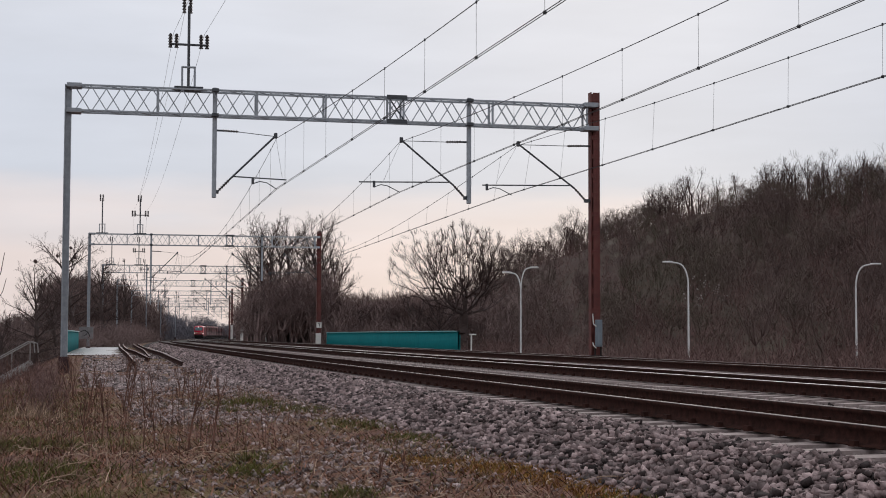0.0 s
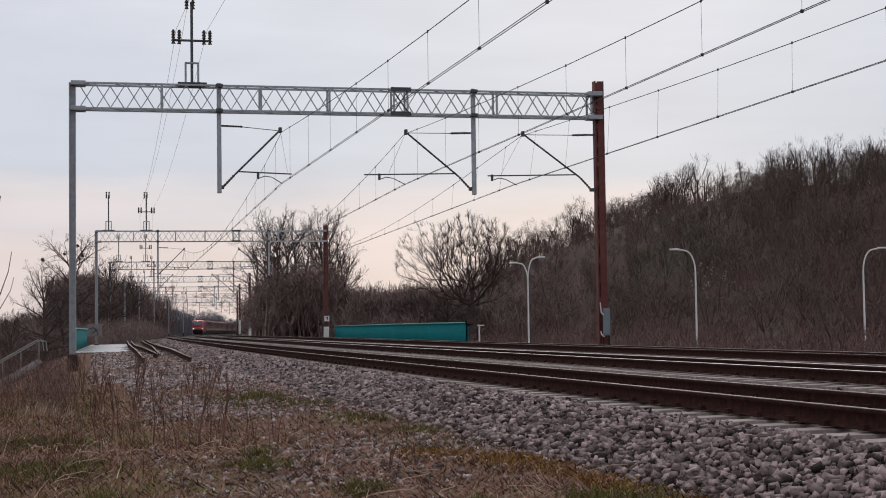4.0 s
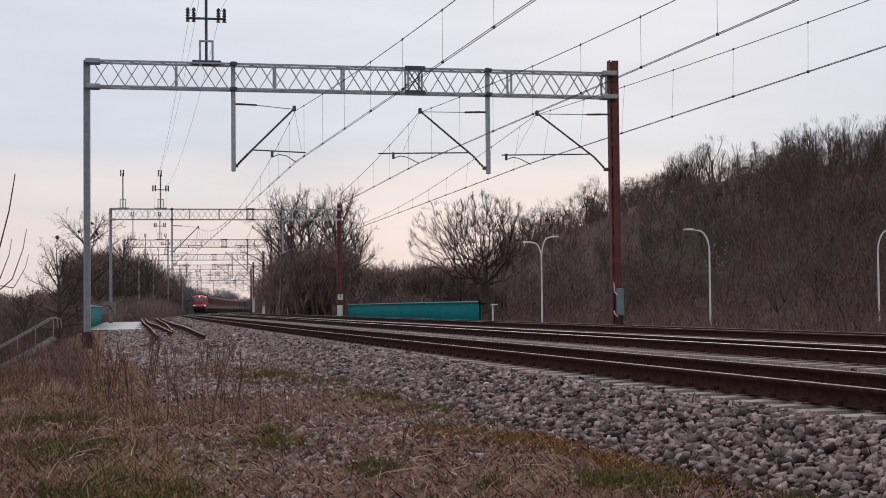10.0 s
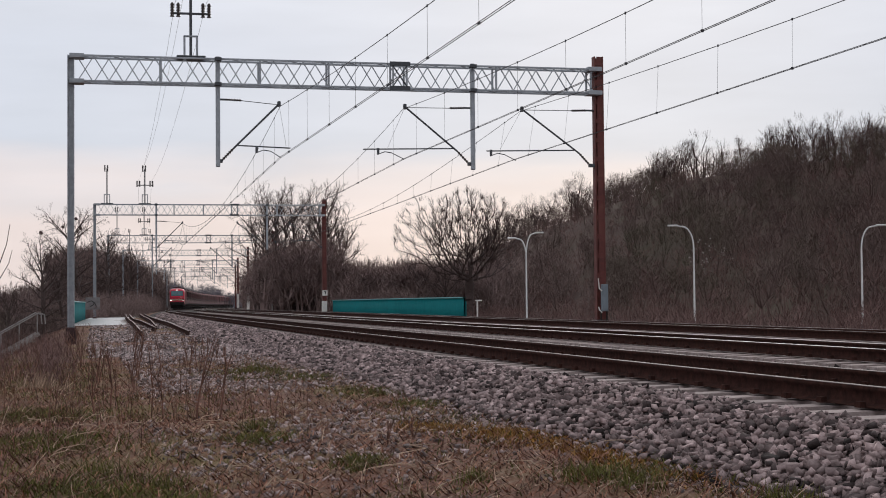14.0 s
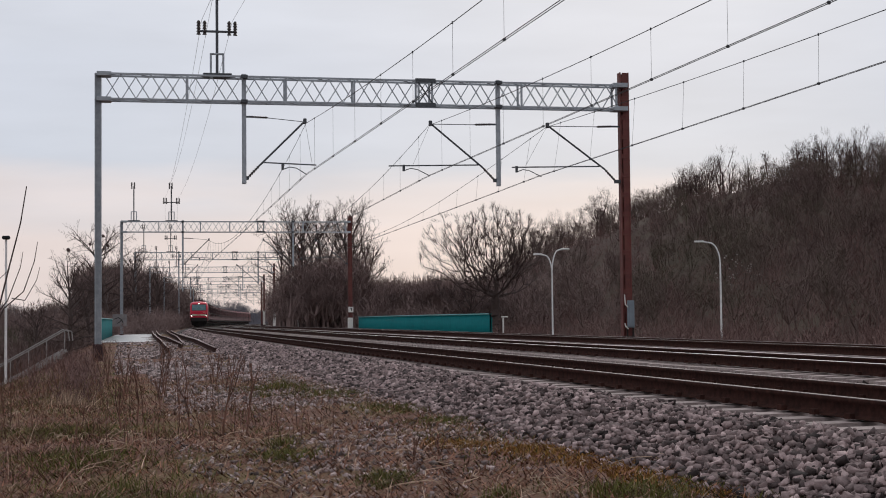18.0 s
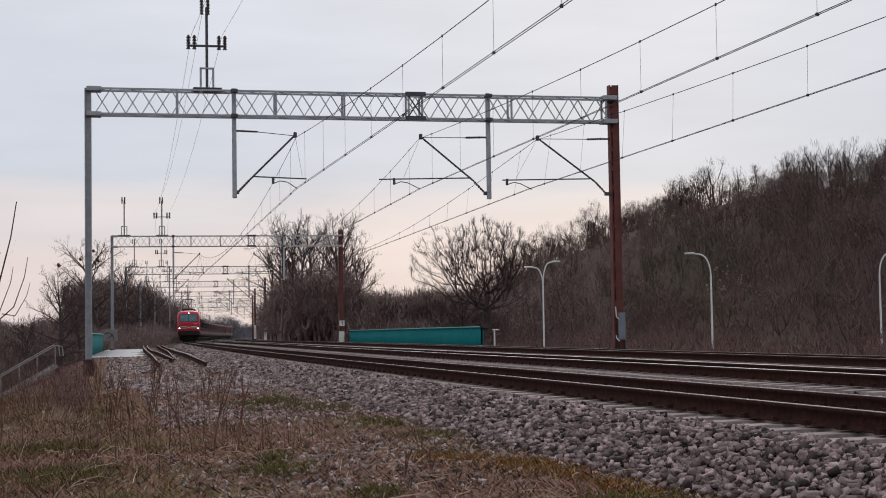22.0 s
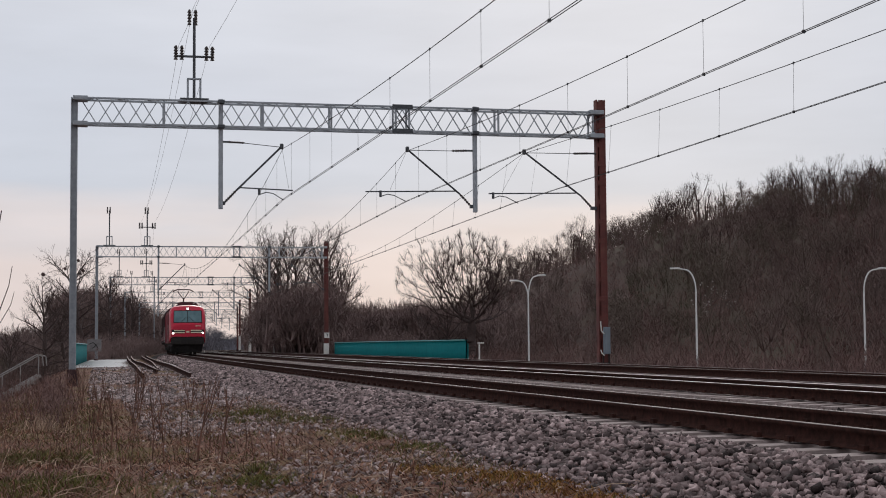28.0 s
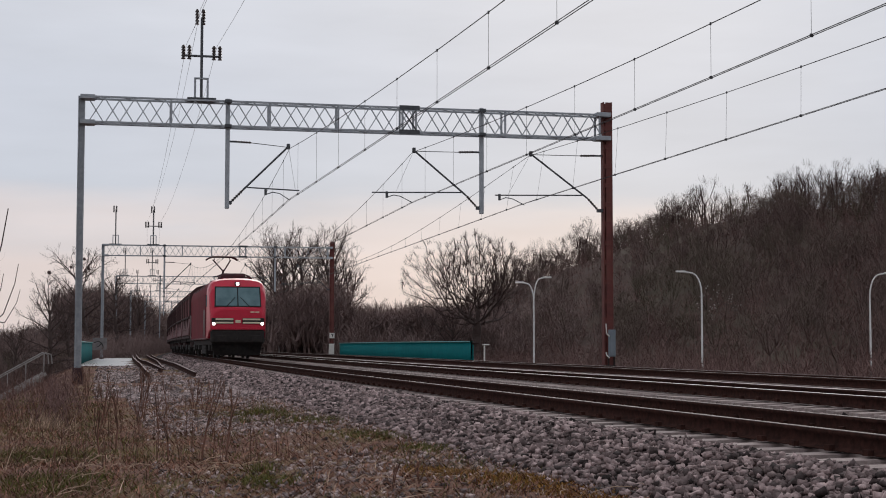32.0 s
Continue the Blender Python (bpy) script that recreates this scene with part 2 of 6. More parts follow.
def angle_bar(bm, a, b, w, t=None):
    """A flat-sided bar from a to b, w wide and t thick."""
    a, b = Vector(a), Vector(b)
    d = b - a
    q = d.to_track_quat("Z", "Y").to_matrix().to_4x4()
    bmesh.ops.create_cube(bm, size=1, matrix=Matrix.Translation((a + b) / 2) @ q @ Matrix.Diagonal((w, t or w, d.length, 1)))
    return bm


def tube_path(bm, pts, r, sides=6):
    for a, b in zip(pts[:-1], pts[1:]):
        bar(bm, a, b, r, sides)
    return bm


def mesh_from(name, verts, faces, smooth=False):
    me = bpy.data.meshes.new(name)
    verts, faces = np.asarray(verts, dtype=np.float32), np.asarray(faces, dtype=np.int32)
    k = faces.shape[1]
    me.vertices.add(len(verts))
    me.vertices.foreach_set("co", verts.ravel())
    me.loops.add(faces.size)
    me.loops.foreach_set("vertex_index", faces.ravel())
    me.polygons.add(len(faces))
    me.polygons.foreach_set("loop_start", np.arange(0, faces.size, k, dtype=np.int32))
    me.polygons.foreach_set("loop_total", np.full(len(faces), k, dtype=np.int32))
    if smooth:
        me.polygons.foreach_set("use_smooth", np.ones(len(faces), dtype=bool))
    me.update(calc_edges=True)
    me.validate()
    return me


def sweep(name, section, ys, off, z=0.0, closed=True):
    """A section (x, z) carried along the line at the lateral place off."""
    k, rows = len(section), []
    for y in ys:
        c, s = off + shift(y), (y - BEND_Y) * BEND
        rows.append([(c + px, y - s * px, z + pz + grade(y)) for px, pz in section])
    v = np.array(rows).reshape(-1, 3)
    f = []
    for i in range(len(ys) - 1):
        for j in range(k if closed else k - 1):
            a, b = i * k + j, i * k + (j + 1) % k
            f.append((a, b, b + k, a + k))
    return mesh_from(name, v, f)

# ---- the ground: one sheet, with the bank, the low land and the wooded hill ----
def step(a, b, v):
    k = min(1, max(0, (v - a) / (b - a)))
    return k * k * (3 - 2 * k)


def hill_height(u, y):
    ridge = float(np.interp(y, [0, 150, 200, 240, 285, 334, 363, 390, 440, 500], [22, 22, 24.5, 27.2, 27.6, 25.6, 23.4, 20.2, 12.5, 2]))
    top = ridge * (step(34, 104, u) - 0.3 * step(104, 220, u))
    return top * (0.9 + 0.12 * noise.noise(Vector((u * 0.02, y * 0.013, 0.3))))


def ground_z(u, y):
    z = -0.52 + grade(y)
    k = step(40, 58, y)
    z -= 3.2 * step(-1.6 + 0.4 * k, -9 + 1.7 * k, u) if u < 0 else 0
    z += 0.15 * step(58, 82, y) * (1 - step(132, 140, y)) * step(-1.9, -1.2, u) * (1 - step(4.0, 4.5, u))
    z -= 0.10 * step(3.2, 0.0, u) if u < 3.2 else 0
    z -= 2.0 * step(18.6, 27, u)
    n = noise.noise(Vector((u * 0.35, y * 0.35, 0))) * 0.07 + noise.noise(Vector((u * 1.3, y * 1.3, 4))) * 0.03
    if 3.4 < u < 18:
        n = 0
    z += n + hill_height(u, y) + noise.noise(Vector((u * 0.06, y * 0.06, 9))) * 0.8 * step(28, 50, u)
    z += 3.0 * step(-20, -70, u) * step(60, 160, y)
    return z


def build_ground():
    us = sorted({-900, -500, -300, -200, -140, -100, -75, -55, -42, -32, -25, -20, 19, 21, 23.5, 26, 29, 33, 38, 330, 420, 550, 750, 1100, 1500}
                | {-16 + 0.5 * i for i in range(32)} | {0.25 * i for i in range(16)} | {4, 5, 6, 8, 10, 12, 14, 16, 17, 18, 18.6} | {40 + 5 * i for i in range(50)})
    ys = [-300, -150, -80, -40, -20, -10] + [0.5 * i for i in range(0, 60)] + [30 + 1.5 * i for i in range(60)] + [120 + 5 * i for i in range(60)] + [420 + 30 * i for i in range(15)] + [900, 1100, 1500, 2200, 3200]
    v = [(u + (shift(y) if y < 500 else shift(500) + (y - 500) * 0.138), y, ground_z(u, y)) for y in ys for u in us]
    k = len(us)
    f = [(i * k + j, i * k + j + 1, (i + 1) * k + j + 1, (i + 1) * k + j) for i in range(len(ys) - 1) for j in range(k - 1)]
    me = mesh_from("ground", v, f, smooth=True)
    ob = part("ground", me, [SOIL, FOREST])
    wooded = [1 if (us[i % (k - 1)] >= 21 or us[i % (k - 1)] < -9 or (us[i % (k - 1)] < 3 and ys[i // (k - 1)] > 121)) else 0 for i in range(len(f))]
    me.polygons.foreach_set("material_index", wooded)
    return tagged(ob, "dry grass and bare soil of the railway bank and hill", "ground", kind="structure")


build_ground()

YS = [-30 + 1.5 * i for i in range(120)] + [150 + 6 * i for i in range(95)]
bed = part("ballast_bed", sweep("ballast_bed", [(-3.05, -0.62), (-1.75, -0.27), (-1.2, -0.25), (9.9, -0.25), (11.4, -0.62)], YS, 6.643, closed=False), BED_GAP_SHADE)
tagged(bed, "ballast bed under three tracks, coloured dark as the shade between stones", "ballast", kind="structure")

# ---- rails ----
RAIL_SECTION = [(-0.075, -0.172), (-0.075, -0.160), (-0.02, -0.145), (-0.010, -0.13), (-0.010, -0.05), (-0.036, -0.036), (-0.036, -0.006), (-0.028, 0.0),
                (0.028, 0.0), (0.036, -0.006), (0.036, -0.036), (0.010, -0.05), (0.010, -0.13), (0.02, -0.145), (0.075, -0.160), (0.075, -0.172)]
HEAD_SECTION = [(-0.034, -0.003), (-0.027, 0.003), (0.027, 0.003), (0.034, -0.003)]
tracks = {}
for key, (off, z) in TRACKS.items():
    tr = thing("railway_track", Matrix(), "rusty steel rails on concrete sleepers in ballast", "railway track", "three parallel tracks", "structure")
    tracks[key] = tr
    for side in (-1, 1):
        zz = z - side * 0.009
        rail = part("rail", sweep("rail", RAIL_SECTION, YS, off + side * 0.7525, zz), RAIL, tr)
        part("rail_head", sweep("rail_head", HEAD_SECTION, YS, off + side * 0.7525, zz), RAIL_BRIGHT if key == "middle" else RAIL_HEAD, rail, "worn shiny running surface")

# ---- catenary gantries across the tracks ----
GX0, GX1, GZ1, GZ0 = -0.75, 18.41, 9.29, 8.41      # posts and truss chords
DROPS = (4.28, 13.54)
SUPPORTS = (("near", 4.28, 1), ("middle", 13.54, -1), ("far", 18.2, -1))


def lattice(gantry, fine):
    """The box truss: four chords, verticals, and crossed lacing of its two faces."""
    half = 0.27
    for y in (-half, half):
        for z in (GZ0, GZ1):
            bm = box(bmesh.new(), (GX0 + GX1) / 2, y, z, GX1 - GX0, 0.068, 0.068, 0.006)
            part("chord", bm, GALV, gantry)
    n = 36
    pitch = (GX1 - GX0 - 0.5) / n
    if fine:
        up = mesh_of(angle_bar(bmesh.new(), (-pitch / 2, 0, -0.42), (pitch / 2, 0, 0.42), 0.05, 0.03), "lacing_bar")
        down = mesh_of(angle_bar(bmesh.new(), (-pitch / 2, 0, 0.42), (pitch / 2, 0, -0.42), 0.05, 0.03), "lacing_bar")
        for y, k in ((-half, 0), (half, 1)):
            for i in range(n):
                ob = part("lacing_bar", (up, down)[(i + k) % 2], GALV, gantry)
                ob.location = (GX0 + 0.25 + pitch * (i + 0.5), y, (GZ0 + GZ1) / 2)
    else:
        bm = bmesh.new()
        for y, k in ((-half, 0), (half, 1)):
            for i in range(n):
                s = 1 if (i + k) % 2 else -1
                x = GX0 + 0.25 + pitch * (i + 0.5)
                angle_bar(bm, (x - pitch / 2, y, (GZ0 + GZ1) / 2 - 0.42 * s), (x + pitch / 2, y, (GZ0 + GZ1) / 2 + 0.42 * s), 0.05, 0.03)
        tagged(part("lacing", bm, GALV, gantry), kind="stuff")
    bm = bmesh.new()
    for i in range(n // 2 + 1):
        x = GX0 + 0.25 + 2 * pitch * i
        for z in (GZ0, GZ1):
            angle_bar(bm, (x, -half, z), (min(x + pitch, GX1), half, z), 0.04, 0.02)
    tagged(part("cross_lacing", bm, GALV, gantry), kind="stuff")
    for x in (2.3, 5.75, 8.2, 10.55, 11.05, 14.4, 18.05):
        for y in (-half, half):
            part("upright", box(bmesh.new(), x, y, (GZ0 + GZ1) / 2, 0.07, 0.06, GZ1 - GZ0, 0.006), GALV, gantry)
    for z in (GZ0, GZ1):
        part("splice_plate", box(bmesh.new(), 10.8, -half - 0.05, z, 0.75, 0.02, 0.16, 0.004), GALV_DARK, gantry)
    bm = bmesh.new()
    angle_bar(bm, (10.55, -half, GZ1 - 0.08), (11.05, -half, GZ0 + 0.08), 0.06, 0.04)
    angle_bar(bm, (10.55, -half, GZ0 + 0.08), (11.05, -half, GZ1 - 0.08), 0.06, 0.04)
    part("splice_brace", bm, GALV_DARK, gantry)


def posts(gantry):
    # slim galvanised post with flanged edges
    bm = bmesh.new()
    box(bm, GX0, 0, 4.30, 0.19, 0.012 * 2, 10.06)
    for s in (-1, 1):
        box(bm, GX0 + s * 0.10, 0, 4.30, 0.035, 0.24, 10.06, 0.006)
    post = part("left_post", bm, GALV, gantry, "slim grey galvanised steel post")
    part("post_foot", box(bmesh.new(), GX0, 0, -0.45, 0.36, 0.4, 0.75, 0.03), WAGON_DARK, post, "dark concrete foot")
    for z in (GZ0, GZ1):
        part("bracket", box(bmesh.new(), GX0 + 0.2, 0, z, 0.5, 0.6, 0.15, 0.01), GALV, post)
    # heavy dark red post of two channels with batten plates
    bm = bmesh.new()
    for s in (-1, 1):
        box(bm, GX1 + s * 0.155, 0, 4.6, 0.05, 0.30, 10.4, 0.006)
    post = part("right_post", bm, RED_STEEL, gantry, "dark red painted steel post of two channels")
    part("web", box(bmesh.new(), GX1 + 0.022, -0.128, 4.6, 0.212, 0.02, 10.38), RED_STEEL, post)
    part("back_plate", box(bmesh.new(), GX1, 0.12, 4.6, 0.26, 0.02, 10.36), RED_STEEL, post)
    plate = mesh_of(box(bmesh.new(), 0, 0, 0, 0.30, 0.010, 0.16, 0.003), "batten_plate")
    for i in range(13):
        ob = part("batten_plate", plate, RED_STEEL, post)
        ob.location = (GX1, -0.142, 0.9 + 0.72 * i)
    part("post_foot", box(bmesh.new(), GX1, 0, -0.3, 0.55, 0.55, 0.55, 0.04), WAGON_DARK, post, "dark concrete foot")
    for z in (GZ0, GZ1):
        part("bracket", box(bmesh.new(), GX1 - 0.22, -0.12, z, 0.55, 0.55, 0.16, 0.01), GALV, post)


def insulator(bm, a, b, r=0.055, n=6):
    a, b = Vector(a), Vector(b)
    for i in range(n):
        p, q = a.lerp(b, i / n), a.lerp(b, (i + 0.8) / n)
        bar(bm, p, q, r, 8, r * 0.55)
    bar(bm, a, b, r * 0.4, 6)
    return bm


def cantilever(gantry, x, s, wx, lead=0.0, z0=5.72):
    """The hinged tube frame that holds the wires over a track: x of its foot, s the side it reaches to, wx the wire's place."""
    hinge_z = 7.90 if s > 0 else 7.78
    top = (wx + lead - s * 0.05, 0, 7.78)
    arm = part("cantilever_tube", bar(bmesh.new(), (x + s * 0.55, 0, z0 + 0.45), top, 0.035, 8), GALV_DARK, gantry)
    part("foot_insulator", insulator(bmesh.new(), (x + s * 0.12, 0, z0), (x + s * 0.55, 0, z0 + 0.45)), INSULATOR, arm)
    part("stay_rod", bar(bmesh.new(), (x + s * 0.75, 0, hinge_z - 0.02), (top[0] + s * 0.02, 0, 7.75), 0.013), GALV_DARK, arm)
    part("stay_insulator", insulator(bmesh.new(), (x + s * 0.30, 0, hinge_z), (x + s * 0.85, 0, hinge_z - 0.02), 0.05), INSULATOR, arm)
    part("hinge", box(bmesh.new(), x + s * 0.06, 0, z0, 0.22, 0.2, 0.12, 0.01), GALV_DARK, arm)
    part("upper_hinge", box(bmesh.new(), x + s * 0.12, 0, hinge_z, 0.36, 0.1, 0.06, 0.01), GALV_DARK, arm)
    part("clamp", box(bmesh.new(), top[0], 0, 7.78, 0.12, 0.12, 0.2, 0.02), GALV_DARK, arm)
    k = (6.32 - z0 - 0.45) / (7.78 - z0 - 0.45)
    ax = x + s * 0.55 + k * (top[0] - x - s * 0.55)
    end = wx + 0.35 if s > 0 else wx - (1.5 if lead == 0 else 1.12)
    part("registration_tube", bar(bmesh.new(), (ax, 0, 6.28), (end, 0, 6.21), 0.024, 8), GALV_DARK, arm)
    bx = wx - 0.85 if s > 0 else wx - 0.95
    bm = box(bmesh.new(), bx, 0, 6.14, 0.09, 0.05, 0.24, 0.01)
    pts = [(bx, 0, 6.04), (bx + 0.25, 0, 6.13), (bx + 0.5, 0, 6.09), (wx, 0, 5.87)]
    part("steady_arm", tube_path(bm, pts, 0.016), GALV_DARK, arm)
    part("hanger_wire", bar(bmesh.new(), top, (wx + 0.2 if s > 0 else wx - 0.6, 0, 6.28), 0.005, 4), WIRE, arm)


def drops(gantry):
    for x in DROPS:
        bm = box(bmesh.new(), x, -0.1, 7.45, 0.15, 0.15, 3.9, 0.015)
        d = part("drop_post", bm, GALV, gantry, "square steel drop post hanging from the truss")
        for z in (GZ0, GZ1):
            part("clamp", box(bmesh.new(), x, -0.2, z, 0.24, 0.3, 0.12, 0.01), GALV_DARK, d)


def feeder_mast(gantry, x=3.35, cross=True):
    m = part("feeder_mast", bar(bmesh.new(), (x, 0, GZ1 + 0.1), (x, 0, GZ1 + 3.0), 0.05, 8), GALV_DARK, gantry, "thin steel mast with insulators on the truss")
    part("base_frame", box(box(box(bmesh.new(), x - 0.22, 0, GZ1 + 0.4, 0.07, 0.1, 0.85, 0.01), x + 0.22, 0, GZ1 + 0.4, 0.07, 0.1, 0.85, 0.01), x, 0, GZ1 + 0.82, 0.5, 0.1, 0.06, 0.01), GALV, m)
    part("base_plate", box(bmesh.new(), x, 0, GZ1 + 0.07, 1.0, 0.6, 0.06, 0.01), GALV_DARK, m)
    if cross:
        part("cross_arm", box(bmesh.new(), x, 0, GZ1 + 1.62, 1.35, 0.09, 0.07, 0.008), GALV_DARK, m)
        for dx in (-0.64, -0.43, 0.43, 0.64):
            part("insulator", insulator(bmesh.new(), (x + dx, 0, GZ1 + 1.5), (x + dx, 0, GZ1 + 2.0), 0.085, 5), INSULATOR, m)
    for dx in (-0.17, 0.05):
        part("insulator", insulator(bmesh.new(), (x + dx, 0, GZ1 + 2.75), (x + dx, 0, GZ1 + 3.3), 0.08, 5), INSULATOR, m)


WIRES_X = {"near": 6.5, "middle": 10.98, "far": 15.2}
MESSENGER = {"far": 0.2}


def gantry_at(y, fine=False, drop_z=0.0, cross=True):
    g = thing("catenary_gantry", pose(shift(y), y, drop_z, 0, 0, heading(y)), "grey steel lattice gantry carrying overhead wires across the tracks", "gantry", "catenary gantries along the line")
    lattice(g, fine)
    posts(g)
    drops(g)
    for key, x, s in SUPPORTS:
        cantilever(g, x, s, WIRES_X[key], MESSENGER.get(key, 0))
    feeder_mast(g, 3.35, cross)
    return g


GANTRY_YS = [53.18, 127.9, 179.0, 237.0, 295.0, 355.0, 415.0, 475.0]
GANTRY_DROP = {53.18: 0.0, 127.9: -0.3, 179.0: -0.62}
first_gantry = gantry_at(GANTRY_YS[0], True)
second_gantry = gantry_at(GANTRY_YS[1], False, -0.3)
feeder_mast(second_gantry, 0.25, False)
for gy in GANTRY_YS[2:]:
    copy_thing(second_gantry, pose(shift(gy), gy, GANTRY_DROP.get(gy, -0.35), 0, 0, heading(gy)))
behind_gantry = copy_thing(second_gantry, pose(shift(-20), -20, 0, 0, 0, heading(-20)))


# ---- overhead wires ----
def wire_line(bm, pts, r):
    """A thin three-sided wire through the points."""
    rows = []
    for p in pts:
        rows.append([bm.verts.new((p[0] + r * math.cos(a), p[1], p[2] + r * math.sin(a))) for a in (0.5, 2.6, 4.7)])
    for a, b in zip(rows[:-1], rows[1:]):
        for i in range(3):
            bm.faces.new((a[i], a[(i + 1) % 3], b[(i + 1) % 3], b[i]))
    return bm


LEAN = {"near": 0.45, "middle": 0.30, "far": -0.15}     # how far the wires swing out towards the gantry behind
WIRE_SIDE = {"far": -0.14}


def overhead(key, spans):
    off = WIRES_X[key] + WIRE_SIDE.get(key, 0)
    line = thing("overhead_line", Matrix(), "overhead contact wires hung by droppers from a messenger wire", "overhead wire", "overhead lines of the tracks")
    upper_clip = mesh_of(box(bmesh.new(), 0, 0, 0, 0.03, 0.04, 0.06, 0.006), "upper_clip")
    lower_clip = mesh_of(box(bmesh.new(), 0, 0, 0, 0.055, 0.04, 0.06, 0.006), "lower_clip")
    for i, (y0, y1, z0, z1) in enumerate(spans):
        n = 20
        sag_most = 0.87 if i == 0 else 1.68 * ((y1 - y0) / 75) ** 2
        mess, cont = [], []
        for j in range(n + 1):
            k = j / n
            y = y0 + (y1 - y0) * k
            sag = 4 * k * (1 - k)
            x = off + shift(y0) * (1 - k) + shift(y1) * k + (LEAN[key] * (1 - k) if i == 0 else 0.0)
            pull = (MESSENGER.get(key, 0) - WIRE_SIDE.get(key, 0)) * (k ** 8 + (1 - k) ** 8)
            mess.append((x + pull, y, 7.71 + z0 * (1 - k) + z1 * k - sag_most * sag))
            cont.append((x, y, 5.88 + z0 * (1 - k) + z1 * k - 0.02 * sag))
        far = i > 1
        part("messenger_wire", wire_line(bmesh.new(), mess, 0.011 if not far else 0.014), WIRE, line)
        for dx in ((-0.03, 0.03) if not far else (0,)):
            part("contact_wire", wire_line(bmesh.new(), [(p[0] + dx, p[1], p[2]) for p in cont], 0.009 if not far else 0.014), WIRE, line)
        nd = round((y1 - y0) / (4.05 if not far else 7.5))
        for j in range(nd):
            k = (j + 0.5) / nd
            a, b = k * n, int(k * n)
            fr = a - b
            p = [Vector(mess[b]).lerp(Vector(mess[b + 1]), fr), Vector(cont[b]).lerp(Vector(cont[b + 1]), fr)]
            d = part("dropper", bar(bmesh.new(), p[0], p[1], 0.004, 4), WIRE, line)
            if not far:
                part("upper_clip", upper_clip, GALV_DARK, d).location = p[0]
                part("lower_clip", lower_clip, GALV_DARK, d).location = p[1]


SPANS = []
for a, b in zip([-20] + GANTRY_YS[:-1], GANTRY_YS):
    SPANS.append((a, b, 0.0 if a < 60 else GANTRY_DROP.get(a, -0.35), GANTRY_DROP.get(b, -0.35)))
for key in TRACKS:
    overhead(key, SPANS)

feeder = thing("feeder_line", Matrix(), "thin feeder wires between masts on the gantries", "overhead wire")
for dx, dz in ((-0.54, 2.0), (0.54, 2.0), (-0.06, 3.3)):
    for i, (y0, y1, z0, z1) in enumerate(SPANS[:4]):
        pts = []
        for j in range(13):
            k = j / 12
            y = y0 + (y1 - y0) * k
            pts.append((3.35 + dx + shift(y0) * (1 - k) + shift(y1) * k, y, GZ1 + dz + z0 * (1 - k) + z1 * k - 1.0 * 4 * k * (1 - k)))
        part("feeder_wire", wire_line(bmesh.new(), pts, 0.007), WIRE, feeder)

# ---- bridge: teal parapets and pale deck ----
BR0, BR1 = 82.0, 132.0


def parapet(off, panels, label, BR0, BR1):
    p = thing("bridge_parapet", Matrix(), label, "parapet", "parapets of the bridge")
    for i in range(panels):
        y0, y1 = BR0 + (BR1 - BR0) * i / panels, BR0 + (BR1 - BR0) * (i + 1) / panels
        sec = [(-0.04, -0.7), (-0.04, 0.86), (0.04, 0.86), (0.04, -0.7)]
        part("panel", sweep("panel", sec, [y0 + 0.01, (y0 + y1) / 2, y1 - 0.01], off), TEAL, p)
        part("stiffener", box(bmesh.new(), off + (0.09 if off > 0 else -0.09) + shift(y0), y0 + 0.06, 0.0, 0.06, 0.05, 1.4, 0.008), TEAL, p)
    part("top_rail", sweep("top_rail", [(-0.09, 0.86), (-0.09, 0.93), (0.09, 0.93), (0.09, 0.86)], [BR0 + (BR1 - BR0) * i / 24 for i in range(25)], off), TEAL_LIGHT, p, "paler top rail")
    return p


parapet(19.3, 20, "teal painted steel bridge parapet with a paler top rail", 78.2, 128.5)
parapet(-1.36, 9, "teal painted steel bridge parapet beside the footway", 88.0, 121.0)
deck = part("bridge_deck", sweep("bridge_deck", [(-1.3, -0.6), (-1.3, -0.42), (4.4, -0.40), (4.4, -0.6)], [83 + 2 * i for i in range(27)], 0.0), CONCRETE)
tagged(deck, "pale bare concrete deck where a track was lifted", "bridge deck", kind="structure")

# ---- the train ----
TRACK_X = TRACKS["near"][0]
SPEED = 12.4


def profile_body(bm, stations):
    """Rings (y, list of (x, z)) joined into a closed hull."""
    rings = [[bm.verts.new((x, y, z)) for x, z in ring] for y, ring in stations]
    k = len(rings[0])
    for a, b in zip(rings[:-1], rings[1:]):
        for i in range(k):
            bm.faces.new((a[i], a[(i + 1) % k], b[(i + 1) % k], b[i]))
    bm.faces.new(rings[0])
    bm.faces.new(list(reversed(rings[-1])))
    bmesh.ops.recalc_face_normals(bm, faces=bm.faces[:])
    return bm


def loco_ring(w, z0, z1, crown):
    """Half widths and heights of a body ring, with rounded shoulders."""
    r = 0.42
    pts = [(-w, z0), (-w * 1.0, z1 - r - 0.25), (-w * 0.975, z1 - r), (-w * 0.90, z1 - r * 0.42), (-w * 0.74, z1 - r * 0.08), (-w * 0.4, z1 + crown * 0.7), (0, z1 + crown)]
    return pts + [(-x, z) for x, z in reversed(pts[:-1])]


